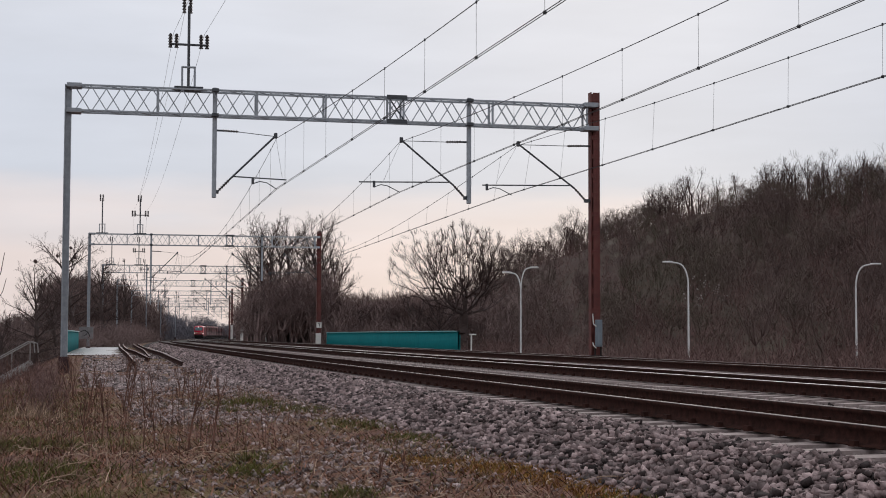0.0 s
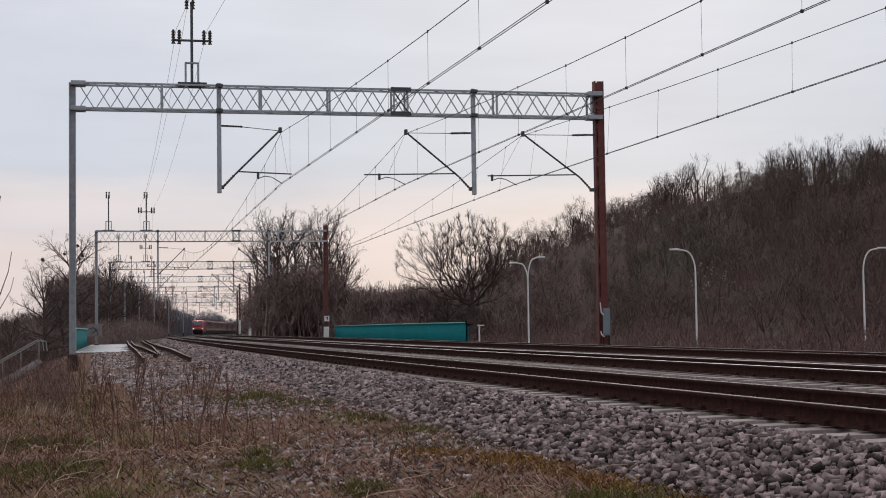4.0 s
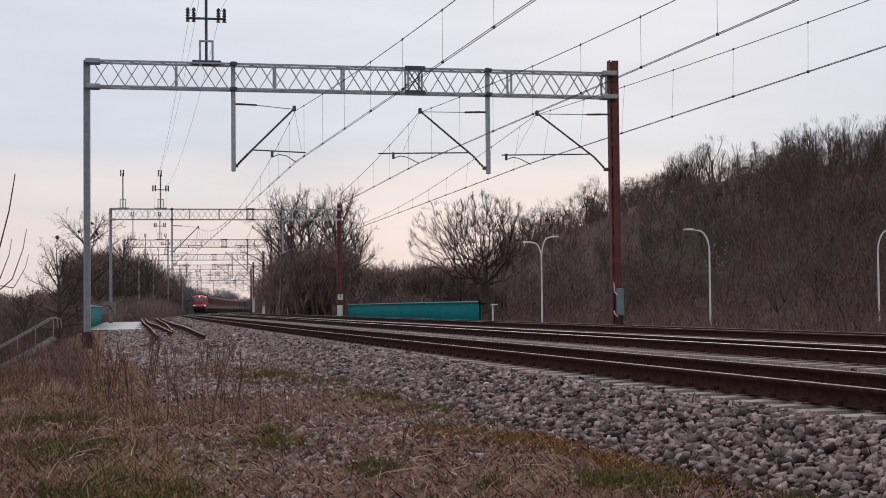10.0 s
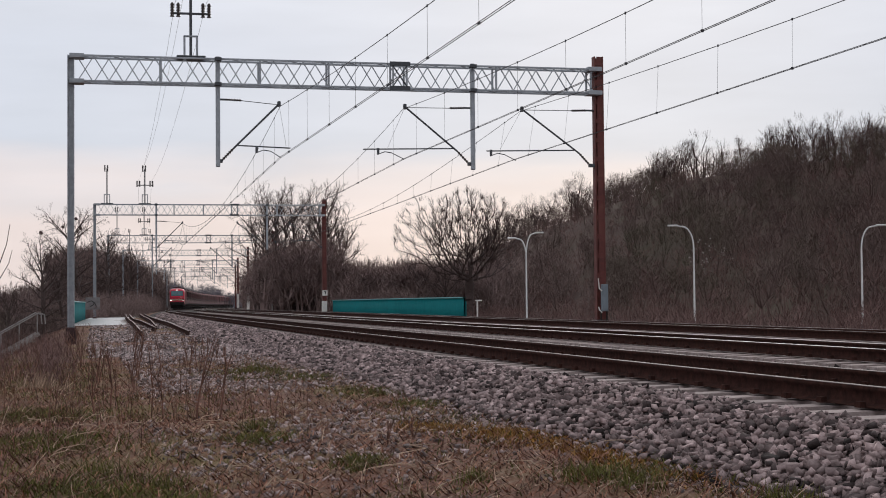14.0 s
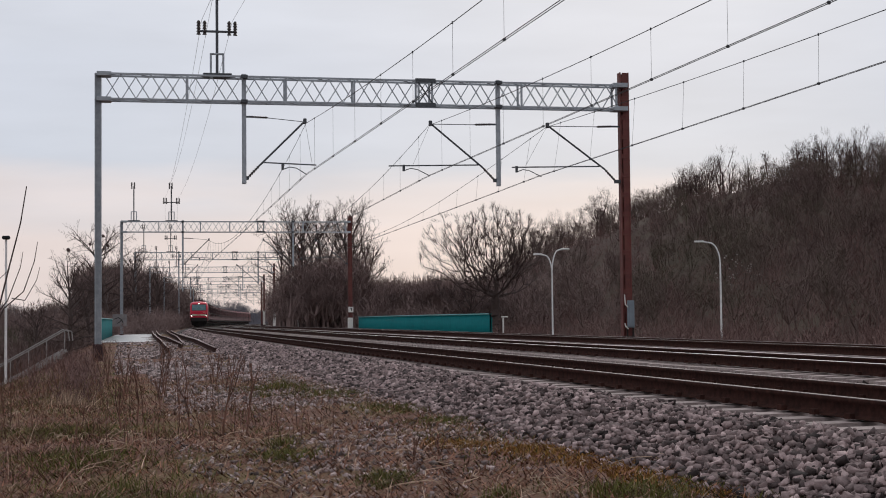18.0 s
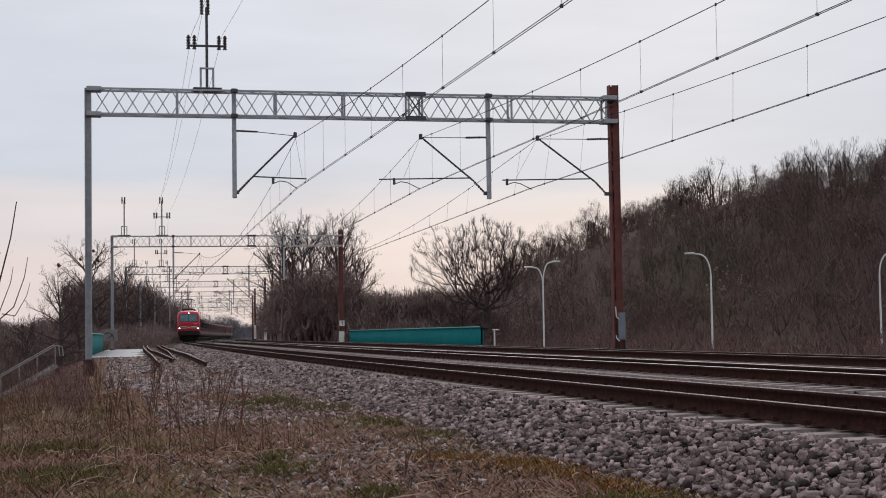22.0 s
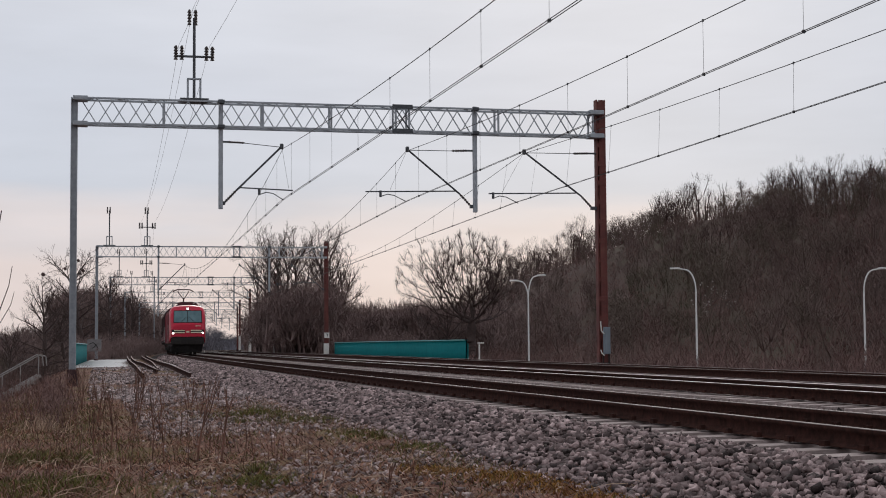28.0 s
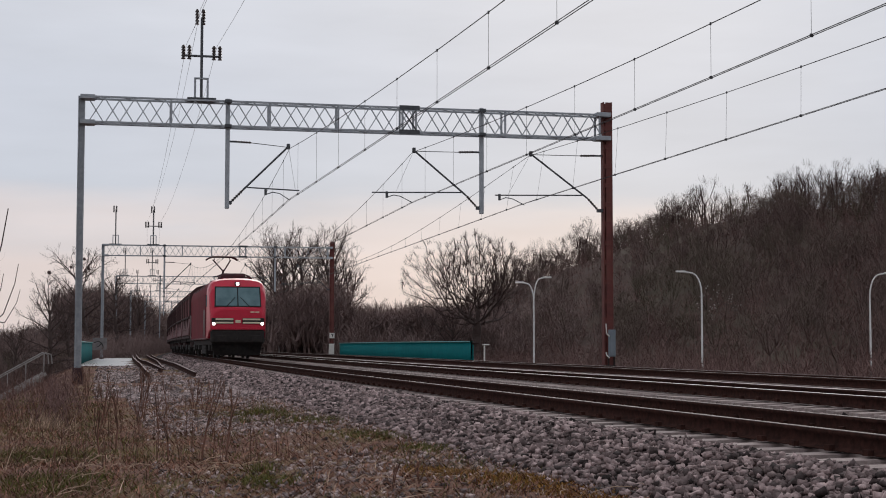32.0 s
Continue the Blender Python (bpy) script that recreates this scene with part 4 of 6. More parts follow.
def broom(seed, height, trunk_h, first, angles, reach_, limbs, thick, upturn=0.16, stems=1, lean=0.0):
    """A leafless tree of straight limbs: each limb carries branches, each branch twigs, each twig twiglets.
    first: where on the trunk the limbs begin; angles: of the lowest and the highest limb; reach_: their lengths, lowest, middle and highest."""
    rng = random.Random(seed)
    segs = []

    def shoot(p, d, length, r, lvl, tip=0.35):
        n = (0, 6, 5, 4, 2)[lvl]
        bend = (0, 0.10, 0.13, 0.16, 0.2)[lvl]
        for i in range(n):
            d = (d + Vector((rng.gauss(0, bend), rng.gauss(0, bend), rng.gauss(0, bend) + upturn * (0.7 if lvl < 3 else 0.3)))).normalized()
            q = p + d * (length / n)
            r0, r1 = r * (1 - (1 - tip) * i / n), r * (1 - (1 - tip) * (i + 1) / n)
            segs.append((p, q, r0, r1, lvl if lvl < 3 else lvl + 2))
            p = q
            if lvl < 4 and i >= (1 if lvl == 1 else 0):
                for _ in range(1 if rng.random() < (0.5 if lvl < 3 else 0.85) else 2):
                    s = Matrix.Rotation(rng.uniform(0, 6.283), 3, d) @ d.orthogonal().normalized()
                    a = rng.uniform(0.5, 0.95)
                    k = 1 - 0.45 * i / n
                    shoot(p, (d * math.cos(a) + s * math.sin(a)).normalized(), length * rng.uniform(0.32, 0.52) * k, max(0.011, r1 * rng.uniform(0.45, 0.65)), lvl + 1)

    for st in range(stems):
        t0 = rng.uniform(0, 6.283)
        off = Vector((math.cos(t0), math.sin(t0), 0)) * (0.5 if stems > 1 else 0)
        d = (Vector((lean, 0, 1)) + off * (0.22 if stems > 1 else 0)).normalized()
        p = off + Vector((0, 0, -0.3))
        n = 9
        rad = thick * (1 if stems == 1 else 0.75)
        for i in range(n):
            d = (d + Vector((rng.gauss(0, 0.05), rng.gauss(0, 0.05), 0.05))).normalized()
            q = p + d * (trunk_h / n)
            r0, r1 = rad * (1.15 - 0.75 * i / n), rad * (1.15 - 0.75 * (i + 1) / n)
            segs.append((p, q, r0, r1, 0))
            p = q
            k = (i + 1) / n
            if k < first:
                continue
            f = (k - first) / (1 - first + 1e-6)
            many = max(1, round(limbs / (n * (1 - first)) / stems))
            for j in range(many + (2 if i == n - 1 else 0)):
                a = radians(angles[0] + (angles[1] - angles[0]) * f) * rng.uniform(0.75, 1.2)
                t = t0 + 2.4 * (i * many + j) + rng.uniform(-0.3, 0.3)
                length = float(np.interp(f, (0, 0.5, 1), reach_)) * rng.uniform(0.8, 1.1)
                shoot(p, Vector((math.sin(a) * math.cos(t), math.sin(a) * math.sin(t), math.cos(a))), length, min(0.75 * r1, 0.016 * length + 0.02), 1)
    k = height / max(s[1].z for s in segs)
    return [(a * k, b * k, ra, rb, l) for a, b, ra, rb, l in segs]


def branches_mesh(segs, sides=3):
    a = np.array([s[0] for s in segs])
    b = np.array([s[1] for s in segs])
    ra, rb = np.array([s[2] for s in segs])[:, None], np.array([s[3] for s in segs])[:, None]
    d = b - a
    d /= np.linalg.norm(d, axis=1, keepdims=True) + 1e-9
    ref = np.where(np.abs(d[:, 2:3]) > 0.9, np.array([[1.0, 0, 0]]), np.array([[0, 0, 1.0]]))
    u = np.cross(d, ref)
    u /= np.linalg.norm(u, axis=1, keepdims=True)
    w = np.cross(d, u)
    if sides == 1:      # far twigs: one thin leaf of bark each
        w = u * 1.15
        v = np.stack([a - w * ra, a + w * ra, b + w * rb, b - w * rb], axis=1).reshape(-1, 3)
        return v, (np.arange(len(segs)) * 4)[:, None] + np.array([[0, 1, 2, 3]])
    if sides == 0:      # the finest far twigs taper to a point
        v = np.stack([a - u * ra, a + u * ra, b], axis=1).reshape(-1, 3)
        return v, (np.arange(len(segs)) * 3)[:, None] + np.array([[0, 1, 2]])
    v = []
    for base, r in ((a, ra), (b, rb)):
        for i in range(sides):
            t = 2 * math.pi * i / sides
            v.append(base + r * (u * math.cos(t) + w * math.sin(t)))
    v = np.stack(v, axis=1).reshape(-1, 3)
    n = len(segs)
    base = (np.arange(n) * 2 * sides)[:, None]
    f = np.concatenate([base + np.array([[i, (i + 1) % sides, sides + (i + 1) % sides, sides + i]]) for i in range(sides)])
    return v, f


def tree(m, segs, label, group="", sides=3):
    ob = thing("bare_tree", m, label, "tree", group)
    big = [s for s in segs if s[4] == 0]
    fine = [s for s in segs if s[4] > 0]
    at, stems = {}, []
    for s in big:
        stem = at.get(tuple(round(c, 4) for c in s[0]))
        if stem is None:
            stem = []
            stems.append(stem)
            at[tuple(round(c, 4) for c in s[0])] = stem
        stem.append(s)
        at[tuple(round(c, 4) for c in s[1])] = stem
    for stem in stems:
        part("trunk", mesh_from("trunk", *branches_mesh(stem, 7)), BARK, ob)
    limbs = part("crown", mesh_from("crown", *branches_mesh([s for s in fine if s[4] < 4], sides)), BARK, ob)
    part("fine_branching", mesh_from("fine_branching", *branches_mesh([s for s in fine if s[4] >= 4] or fine[-2:], 1)), TWIG_DARK, limbs)
    return ob


def base_at(x, y):
    """The ground under a place of the plan."""
    return ground_z(x - shift(y), y)


def spot(deg, dist):
    """A place by its bearing from the camera's spot and its distance."""
    return dist * math.sin(radians(deg)), dist * math.cos(radians(deg))


def far_tree(segs):
    """Triangles of a far tree: stem and limbs as flat bars, twigs as points."""
    v, f = branches_mesh([q for q in segs if q[4] < 5], 1)
    v2, f2 = branches_mesh([q for q in segs if q[4] >= 5], 0)
    return np.concatenate([v, v2]), np.concatenate([f[:, [0, 1, 2]], f[:, [0, 2, 3]], f2 + len(v)])


def join_copies(name, protos_, places):
    """One mesh out of many turned and scaled copies of branch lists: places are (x, y, z, scale, turn, which)."""
    vs, fs, n = [], [], 0
    cache = [far_tree(p) for p in protos_]
    for x, y, z, s, a, w in places:
        v, f = cache[w % len(cache)]
        c, q = math.cos(a), math.sin(a)
        r = np.array([[c, -q, 0], [q, c, 0], [0, 0, 1]]) * s
        vs.append(v @ r.T + np.array([x, y, z]))
        fs.append(f + n)
        n += len(v)
    return mesh_from(name, np.concatenate(vs), np.concatenate(fs))


def puff(seed, height, wide, low, count, length=0.8, thick=0.03):
    """A leafless tree or bush seen from afar: stem, limbs and a haze of fine twig sprays that fan out through its crown."""
    rng = np.random.default_rng(seed)
    mid = (height + low) / 2
    half = (height - low) / 2
    segs = []
    foot = Vector((0, 0, -0.3))
    fork = Vector((rng.normal(0, 0.1), rng.normal(0, 0.1), low + 0.25 * half))
    segs.append((foot, fork, 0.018 * height, 0.014 * height, 0))
    lobes = []
    for i in range(7):
        t = rng.uniform(0, 6.283)
        q = Vector((wide * 0.62 * math.cos(t), wide * 0.62 * math.sin(t), mid + half * rng.uniform(-0.5, 0.62)))
        knee = fork.lerp(q, 0.5) + Vector((0, 0, -0.08 * height))
        segs.append((fork, knee, 0.010 * height, 0.008 * height, 1))
        segs.append((knee, q, 0.008 * height, 0.004 * height, 1))
        lobes.append(np.array(q))
    lobes.append(np.array([0, 0, mid + half * 0.55]))
    for i in range(count):
        c = lobes[int(rng.integers(len(lobes)))]
        d = rng.normal(0, 1, 3)
        d /= np.linalg.norm(d)
        a = c + d * rng.uniform(0.05, 0.75) * np.array([wide * 0.5, wide * 0.5, half * 0.5])
        e = d * 0.7 + rng.normal(0, 0.5, 3) + np.array([0, 0, 0.35])
        e /= np.linalg.norm(e)
        q = a + e * length * rng.uniform(0.5, 1.2)
        r = thick * rng.uniform(0.6, 1.2)
        segs.append((Vector(a), Vector(q), r, r * 0.35, 5))
    return segs


def on_hill(deg, u):
    y = u / math.tan(radians(deg))
    for _ in range(3):
        y = (u + shift(y)) / math.tan(radians(deg))
    return y


def woods():
    rng = random.Random(5)
    small = [[(a, b, ra * 1.25, rb * 1.25, l) for a, b, ra, rb, l in broom(20 + i, 6.4, 4.0, 0.34, (84, 38), (2.0, 2.4, 2.1), 8, 0.11, 0.02) if l < 6] for i in range(5)]
    slope = [puff(30 + i, 6.0, 2.3, 1.0, 620, 0.75, 0.024) for i in range(5)]
    shrubs = [puff(40 + i, 2.6, 1.4, 0.1, 230, 0.6, 0.017) for i in range(4)]
    dense = [puff(50 + i, 7.0, 2.6, 0.6, 700, 0.85, 0.030) for i in range(5)]
    round_crowns = [puff(70 + i, 6.6, 2.5, 2.2, 520, 0.7, 0.020) for i in range(5)]
    crest = []
    low_brush = [puff(55 + i, 3.4, 1.8, 0.1, 430, 0.7, 0.022) for i in range(4)]
    # the hill: woods to the crest, brush closes the foot of the slope
    places, low = [], []
    for i in range(720):
        deg, k = rng.uniform(12.8, 31.5), rng.random() ** 0.75
        u = 40 + k * 76
        y = on_hill(deg, u)
        if y > 430 or y < 50:
            continue
        s = rng.uniform(0.55, 0.95) * (0.72 if k > 0.8 else 1)
        if 22.0 < deg < 24.6 and 0.55 < k < 0.92 and rng.random() < 0.75:
            continue
        places.append((u + shift(y), y, ground_z(u, y), s, rng.uniform(0, 6.28), rng.randrange(5)))
    for i in range(330):
        deg, u = rng.uniform(13.0, 31.0), rng.uniform(92, 110)
        y = on_hill(deg, u)
        places.append((u + shift(y), y, ground_z(u, y) - 0.4, rng.uniform(0.22, 0.44), rng.uniform(0, 6.28), rng.randrange(5)))
    w = part("hillside_woods", join_copies("hillside_woods", slope, places), WOODS)
    tagged(w, "bare brown deciduous trees covering the hillside", "woods", kind="stuff")
    places = []
    for i in range(125):
        deg = rng.choice((rng.uniform(14.5, 20), rng.uniform(18, 24.2), rng.uniform(21.0, 24.0), rng.uniform(25.4, 31), rng.uniform(25.4, 31)))
        u = rng.uniform(92, 112)
        y = on_hill(deg, u)
        places.append((u + shift(y), y, ground_z(u, y), rng.uniform(0.75, 1.15), rng.uniform(0, 6.28), rng.randrange(5)))
    for i in range(1300):
        deg, k = rng.uniform(12.6, 31.5), rng.random()
        u = 27 + k * 70
        y = on_hill(deg, u)
        if y > 450 or y < 45:
            continue
        low.append((u + shift(y), y, ground_z(u, y) - 0.1, rng.uniform(0.6, 1.15), rng.uniform(0, 6.28), rng.randrange(4)))
    for i in range(95):
        deg, u = rng.choice((rng.uniform(16.6, 22.4), rng.uniform(17.5, 22.2), rng.uniform(25.2, 31))), rng.uniform(96, 110)
        y = on_hill(deg, u)
        crest.append((u + shift(y), y, ground_z(u, y), rng.uniform(0.75, 1.2), rng.uniform(0, 6.28), rng.randrange(5)))
    for i in range(10):
        deg, u = rng.uniform(21.2, 22.8), rng.uniform(100, 108)
        y = on_hill(deg, u)
        crest.append((u + shift(y), y, ground_z(u, y), rng.uniform(1.15, 1.45), rng.uniform(0, 6.28), rng.randrange(5)))
    for i in range(60):
        deg, u = rng.uniform(14.6, 18.6), rng.uniform(78, 108)
        y = on_hill(deg, u)
        crest.append((u + shift(y), y, ground_z(u, y), rng.uniform(0.9, 1.45), rng.uniform(0, 6.28), rng.randrange(5)))
    w = part("crest_thicket", join_copies("crest_thicket", round_crowns, crest), TWIG_DARK)
    tagged(w, "round-crowned bare trees among those of the crest", "woods", kind="stuff")
    w = part("crest_woods", join_copies("crest_woods", small, places), TWIG_DARK)
    tagged(w, "bare trees standing along the crest of the hill", "woods", kind="stuff")
    w = part("hillside_brush", join_copies("hillside_brush", shrubs, low), TWIG)
    tagged(w, "dense leafless reddish-brown brush on the slope", "brush", kind="stuff")
    # woods on both sides of the distant line, their tops at about one height
    left, left_low, far_off, places, low = [], [], [], [], []
    for i in range(440):
        y = rng.choice((rng.uniform(132, 520), rng.uniform(185, 420)))
        u = rng.uniform(-22, -9.5 if y > 180 else -7)
        z = ground_z(u, y)
        s = (float(np.interp(y, (130, 200, 300, 400, 520), (4.8, 8.4, 12.2, 14.5, 14.5))) * rng.uniform(0.72, 1.05) - z) / 7.0
        if (u + shift(y)) / y < -0.018:
            s *= 0.42
        left.append((u + shift(y), y, z, s, rng.uniform(0, 6.28), rng.randrange(5)))
    for i in range(120):
        u, y = rng.uniform(23.5, 46), rng.uniform(230, 520)
        places.append((u + shift(y), y, ground_z(u, y), rng.uniform(0.8, 1.2), rng.uniform(0, 6.28), rng.randrange(5)))
    for i in range(230):
        deg, dist = rng.uniform(9.2, 15.5), rng.uniform(178, 240)
        x, y = spot(deg, dist)
        z = base_at(x, y)
        if x - shift(y) > 22:
            places.append((x, y, z, (rng.uniform(4.2, 6.5) - z) / 7.0, rng.uniform(0, 6.28), rng.randrange(5)))
    for i in range(130):
        deg, dist = rng.uniform(3.4, 6.4), rng.uniform(270, 520)
        x, y = spot(deg, dist)
        if x - shift(y) > 20:
            places.append((x, y, base_at(x, y), rng.uniform(0.9, 1.3), rng.uniform(0, 6.28), rng.randrange(5)))
    # woods that close the view where the line bends away, lower towards the inside of the bend
    for i in range(150):
        deg, dist = rng.uniform(1.2, 7.0), rng.uniform(540, 680)
        x, y = spot(deg, dist)
        top = dist * math.tan(radians(float(np.interp(deg, (1.2, 2.9, 5.3, 7.0), (1.45, 1.15, 0.35, 0.3))))) * rng.uniform(0.8, 1.05)
        far_off.append((x, y, base_at(x, y), (top + 2.6) / 7.0, rng.uniform(0, 6.28), rng.randrange(5)))
    for i in range(110):
        x, y = spot(rng.uniform(-7, -1.0), rng.uniform(200, 330))
        z = base_at(x, y)
        left.append((x, y, z - 0.3, (y * 0.0125 * rng.uniform(0.8, 1.45) - z) / 7.0, rng.uniform(0, 6.28), rng.randrange(5)))
    for i in range(90):
        x, y = spot(rng.uniform(-9, -0.5), rng.uniform(260, 480))
        far_off.append((x, y, base_at(x, y) - 0.3, rng.uniform(0.7, 1.35), rng.uniform(0, 6.28), rng.randrange(5)))
    # undergrowth among the tall trees
    for i in range(110):
        deg, dist = rng.uniform(5.9, 9.4), rng.uniform(160, 186)
        x, y = spot(deg, dist)
        z = base_at(x, y)
        places.append((x, y, z, (rng.uniform(3.5, 9.0) - z) / 7.0 * (0.75 if deg < 6.6 or deg > 8.8 else 1), rng.uniform(0, 6.28), rng.randrange(5)))
    for i in range(190):
        u, y = rng.uniform(-16, -4.6), rng.uniform(125, 480)
        left_low.append((u + shift(y), y, ground_z(u, y) - 0.1, rng.uniform(0.7, 1.3), rng.uniform(0, 6.28), rng.randrange(4)))
    for i in range(120):
        u, y = rng.uniform(-30, -6), rng.uniform(96, 135)
        left_low.append((u + shift(y), y, ground_z(u, y) - 0.1, rng.uniform(0.6, 1.0), rng.uniform(0, 6.28), rng.randrange(4)))
    for i in range(200):
        u, y = rng.uniform(-5.5, 0.6), rng.uniform(126, 420)
        low.append((u + shift(y), y, ground_z(u, y) - 0.1, rng.uniform(0.2, 0.5), rng.uniform(0, 6.28), rng.randrange(4)))
    for i in range(300):
        u, y = rng.uniform(-3.0, 3.5), rng.uniform(134, 330)
        low.append((u + shift(y), y, ground_z(u, y) - 0.1, rng.uniform(0.4, 0.85), rng.uniform(0, 6.28), rng.randrange(4)))
    for i in range(260):
        u, y = rng.uniform(21.0, 60), rng.uniform(160, 440)
        low.append((u + shift(y), y, ground_z(u, y) - 0.1, rng.uniform(0.7, 1.3), rng.uniform(0, 6.28), rng.randrange(4)))
    for i in range(230):
        deg, y = rng.uniform(5.2, 12.0), rng.uniform(152, 200)
        x = y * math.tan(radians(deg))
        if x - shift(y) > 20.5:
            low.append((x, y, base_at(x, y) - 0.1, rng.uniform(0.8, 1.7), rng.uniform(0, 6.28), rng.randrange(4)))
    w = part("lineside_woods", join_copies("lineside_woods", dense, places), THICKET)
    tagged(w, "bare dark woods on both sides of the distant line", "woods", kind="stuff")
    w = part("bank_woods", join_copies("bank_woods", dense, left), BANK_TWIG)
    tagged(w, "bare dark woods on the bank beside the distant line", "woods", kind="stuff")
    w = part("bank_brush", join_copies("bank_brush", low_brush, left_low), WOODS)
    tagged(w, "dark leafless brush below the bank", "brush", kind="stuff")
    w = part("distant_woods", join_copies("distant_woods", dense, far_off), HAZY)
    tagged(w, "woods where the line vanishes, haze painted in as grey", "woods", kind="stuff")
    # reddish shrubs round the foot of the grey post and the stairs
    rng = random.Random(17)
    shrub = []
    for i in range(34):
        x, y = spot(rng.choice((rng.uniform(-3.4, -1.2), rng.uniform(-1.8, -1.0))), rng.uniform(24, 46))
        shrub.append((x, y, base_at(x, y) - 0.05, rng.uniform(0.14, 0.32), rng.uniform(0, 6.28), rng.randrange(4)))
    w = part("bank_shrubs", join_copies("bank_shrubs", shrubs, shrub), TWIG)
    tagged(w, "thin reddish-brown leafless shrubs on the bank", "shrubs", kind="stuff")
    w = part("lineside_thicket", join_copies("lineside_thicket", low_brush, low), THICKET)
    tagged(w, "tangled leafless thicket beside the line", "brush", kind="stuff")


woods()


def single_trees():
    group = "bare trees beyond the bridge"
    # many-stemmed tall trees by the line
    kinds = [broom(60 + i, 16.2, 11.0, 0.16, (82, 34), (3.8, 4.6, 4.2), 30, 0.34, 0.04, 2) for i in range(3)]
    rng = random.Random(8)
    made = []
    for i, (deg, dist, s) in enumerate(((6.1, 178, 0.80), (6.9, 170, 0.95), (7.7, 174, 1.02), (8.4, 168, 1.0), (9.1, 174, 0.95), (7.3, 186, 0.98), (8.8, 188, 0.9))):
        x, y = spot(deg, dist)
        m = pose(x, y, base_at(x, y), 0, 0, 77 * i)
        if i < 3:
            ob = tree(m, kinds[i], "tall leafless tree with several upright stems", group)
            made.append(ob)
        else:
            ob = copy_thing(made[i % 3], m)
        ob.scale = (s, s, s)
    # the wide-crowned tree behind the teal parapet
    x, y = spot(14.15, 150)
    tree(pose(x, y, base_at(x, y)), reach(228, 14.3, (-0.8, 10.2), (7.2, 5.5, 4.9), 4.2, 3600, 0.30, 0.46, 0.0115, 1, 7, 0.66, 5.2), "wide-crowned leafless tree with dark trunk behind the bridge", group)
    x, y = spot(12.2, 168)
    tree(pose(x, y, base_at(x, y), 0, 0, 10), broom(92, 8.8, 4.6, 0.3, (82, 34), (3.2, 3.6, 3.2), 14, 0.22, 0.03), "smaller spreading leafless tree behind the bridge", group)
    x, y = spot(10.4, 190)
    tree(pose(x, y, base_at(x, y)), broom(93, 9.4, 6.2, 0.2, (75, 30), (2.2, 2.6, 2.4), 14, 0.2, 0.04), "slender leafless tree in the thicket", group)
    x, y = spot(13.1, 160)
    tree(pose(x, y, base_at(x, y)), broom(97, 9.0, 4.6, 0.3, (82, 34), (3.2, 3.6, 3.2), 14, 0.22, 0.03), "spreading leafless tree behind the bridge", group)
    # trees on the slope left of the line
    for i, (deg, dist, h, seed, n) in enumerate(((-1.85, 122, 9.2, 94, 1), (-0.25, 150, 11.5, 95, 1), (0.55, 170, 10.0, 96, 1), (-3.0, 135, 6.5, 98, 1), (-1.0, 160, 9.0, 99, 1), (1.3, 200, 10.0, 89, 1))):
        x, y = spot(deg, dist)
        tree(pose(x, y, base_at(x, y), 0, 0, 30 * i), broom(seed, h, h * 0.66, 0.2, (86, 34), (h * 0.30, h * 0.36, h * 0.30), 20, 0.026 * h, 0.02), "leafless tree on the falling slope beside the line", "bare trees on the bank")
    for deg, dist, z in ((-1.1, 150, 8.2), (-1.88, 121, 6.3), (-0.45, 149, 8.0), (-0.62, 150, 9.0)):
        x, y = spot(deg, dist)
        b = bmesh.new()
        bmesh.ops.create_icosphere(b, subdivisions=2, radius=0.2)
        for v in b.verts:
            v.co *= 0.8 + 0.4 * noise.noise(v.co * 5)
        ob = part("mistletoe_ball", b, TWIG_DARK)
        ob.location = (x, y, z)
        tagged(ob, "dark round clump of mistletoe in a bare tree", "mistletoe", "mistletoe clumps")


single_trees()

# pale blossoming bush on the hill
x, y = spot(23.3, 128)
bush = thing("blossoming_bush", pose(x, y, base_at(x, y)), "small bush with pale early blossom on the slope", "bush")
bush_segs = reach(7, 5.4, (0, 3.6), (1.6, 1.6, 1.7), 1.2, 70, 0.35, 0.5, 0.012, 1, 1, 0.5)
part("branching", mesh_from("branching", *branches_mesh(bush_segs)), TWIG, bush)
b = bmesh.new()
brng = random.Random(3)
for s in bush_segs:
    if s[4] >= 5 and brng.random() < 0.5:
        bmesh.ops.create_icosphere(b, subdivisions=1, radius=brng.uniform(0.03, 0.09), matrix=Matrix.Translation(s[1]))
tagged(part("blossom", b, BLOSSOM, bush), kind="stuff")

# far hills that close the view, the haze before them put into their colour
def far_hill(name, deg0, deg1, dist, h, seed, mat):
    n = 60
    v = []
    for i in range(n + 1):
        k = i / n
        x, y = spot(deg0 + (deg1 - deg0) * k, dist)
        top = h * (0.75 + 0.35 * noise.noise(Vector((k * 5, seed, 0))) + 0.06 * noise.noise(Vector((k * 60, seed, 2)))) * step(0, 0.15, k) * (1 - step(0.85, 1, k))
        v += [(x, y, -8), (x, y, max(-6, top)), (x + 60 * math.sin(radians(deg0)), y + 160, -8)]
    f = [(3 * i + j, 3 * i + 3 + j, 3 * i + 4 + j, 3 * i + 1 + j) for i in range(n) for j in (0, 1)]
    tagged(part(name, mesh_from(name, v, f), mat), "wooded hills far off, tinted blue-grey for haze", "hills", kind="structure")


far_hill("distant_hill_1", -12, 16, 1300, 8, 1.0, HAZED_HILL)
far_hill("distant_hill_2", -30, -2, 900, 11, 4.0, HAZED_HILL)

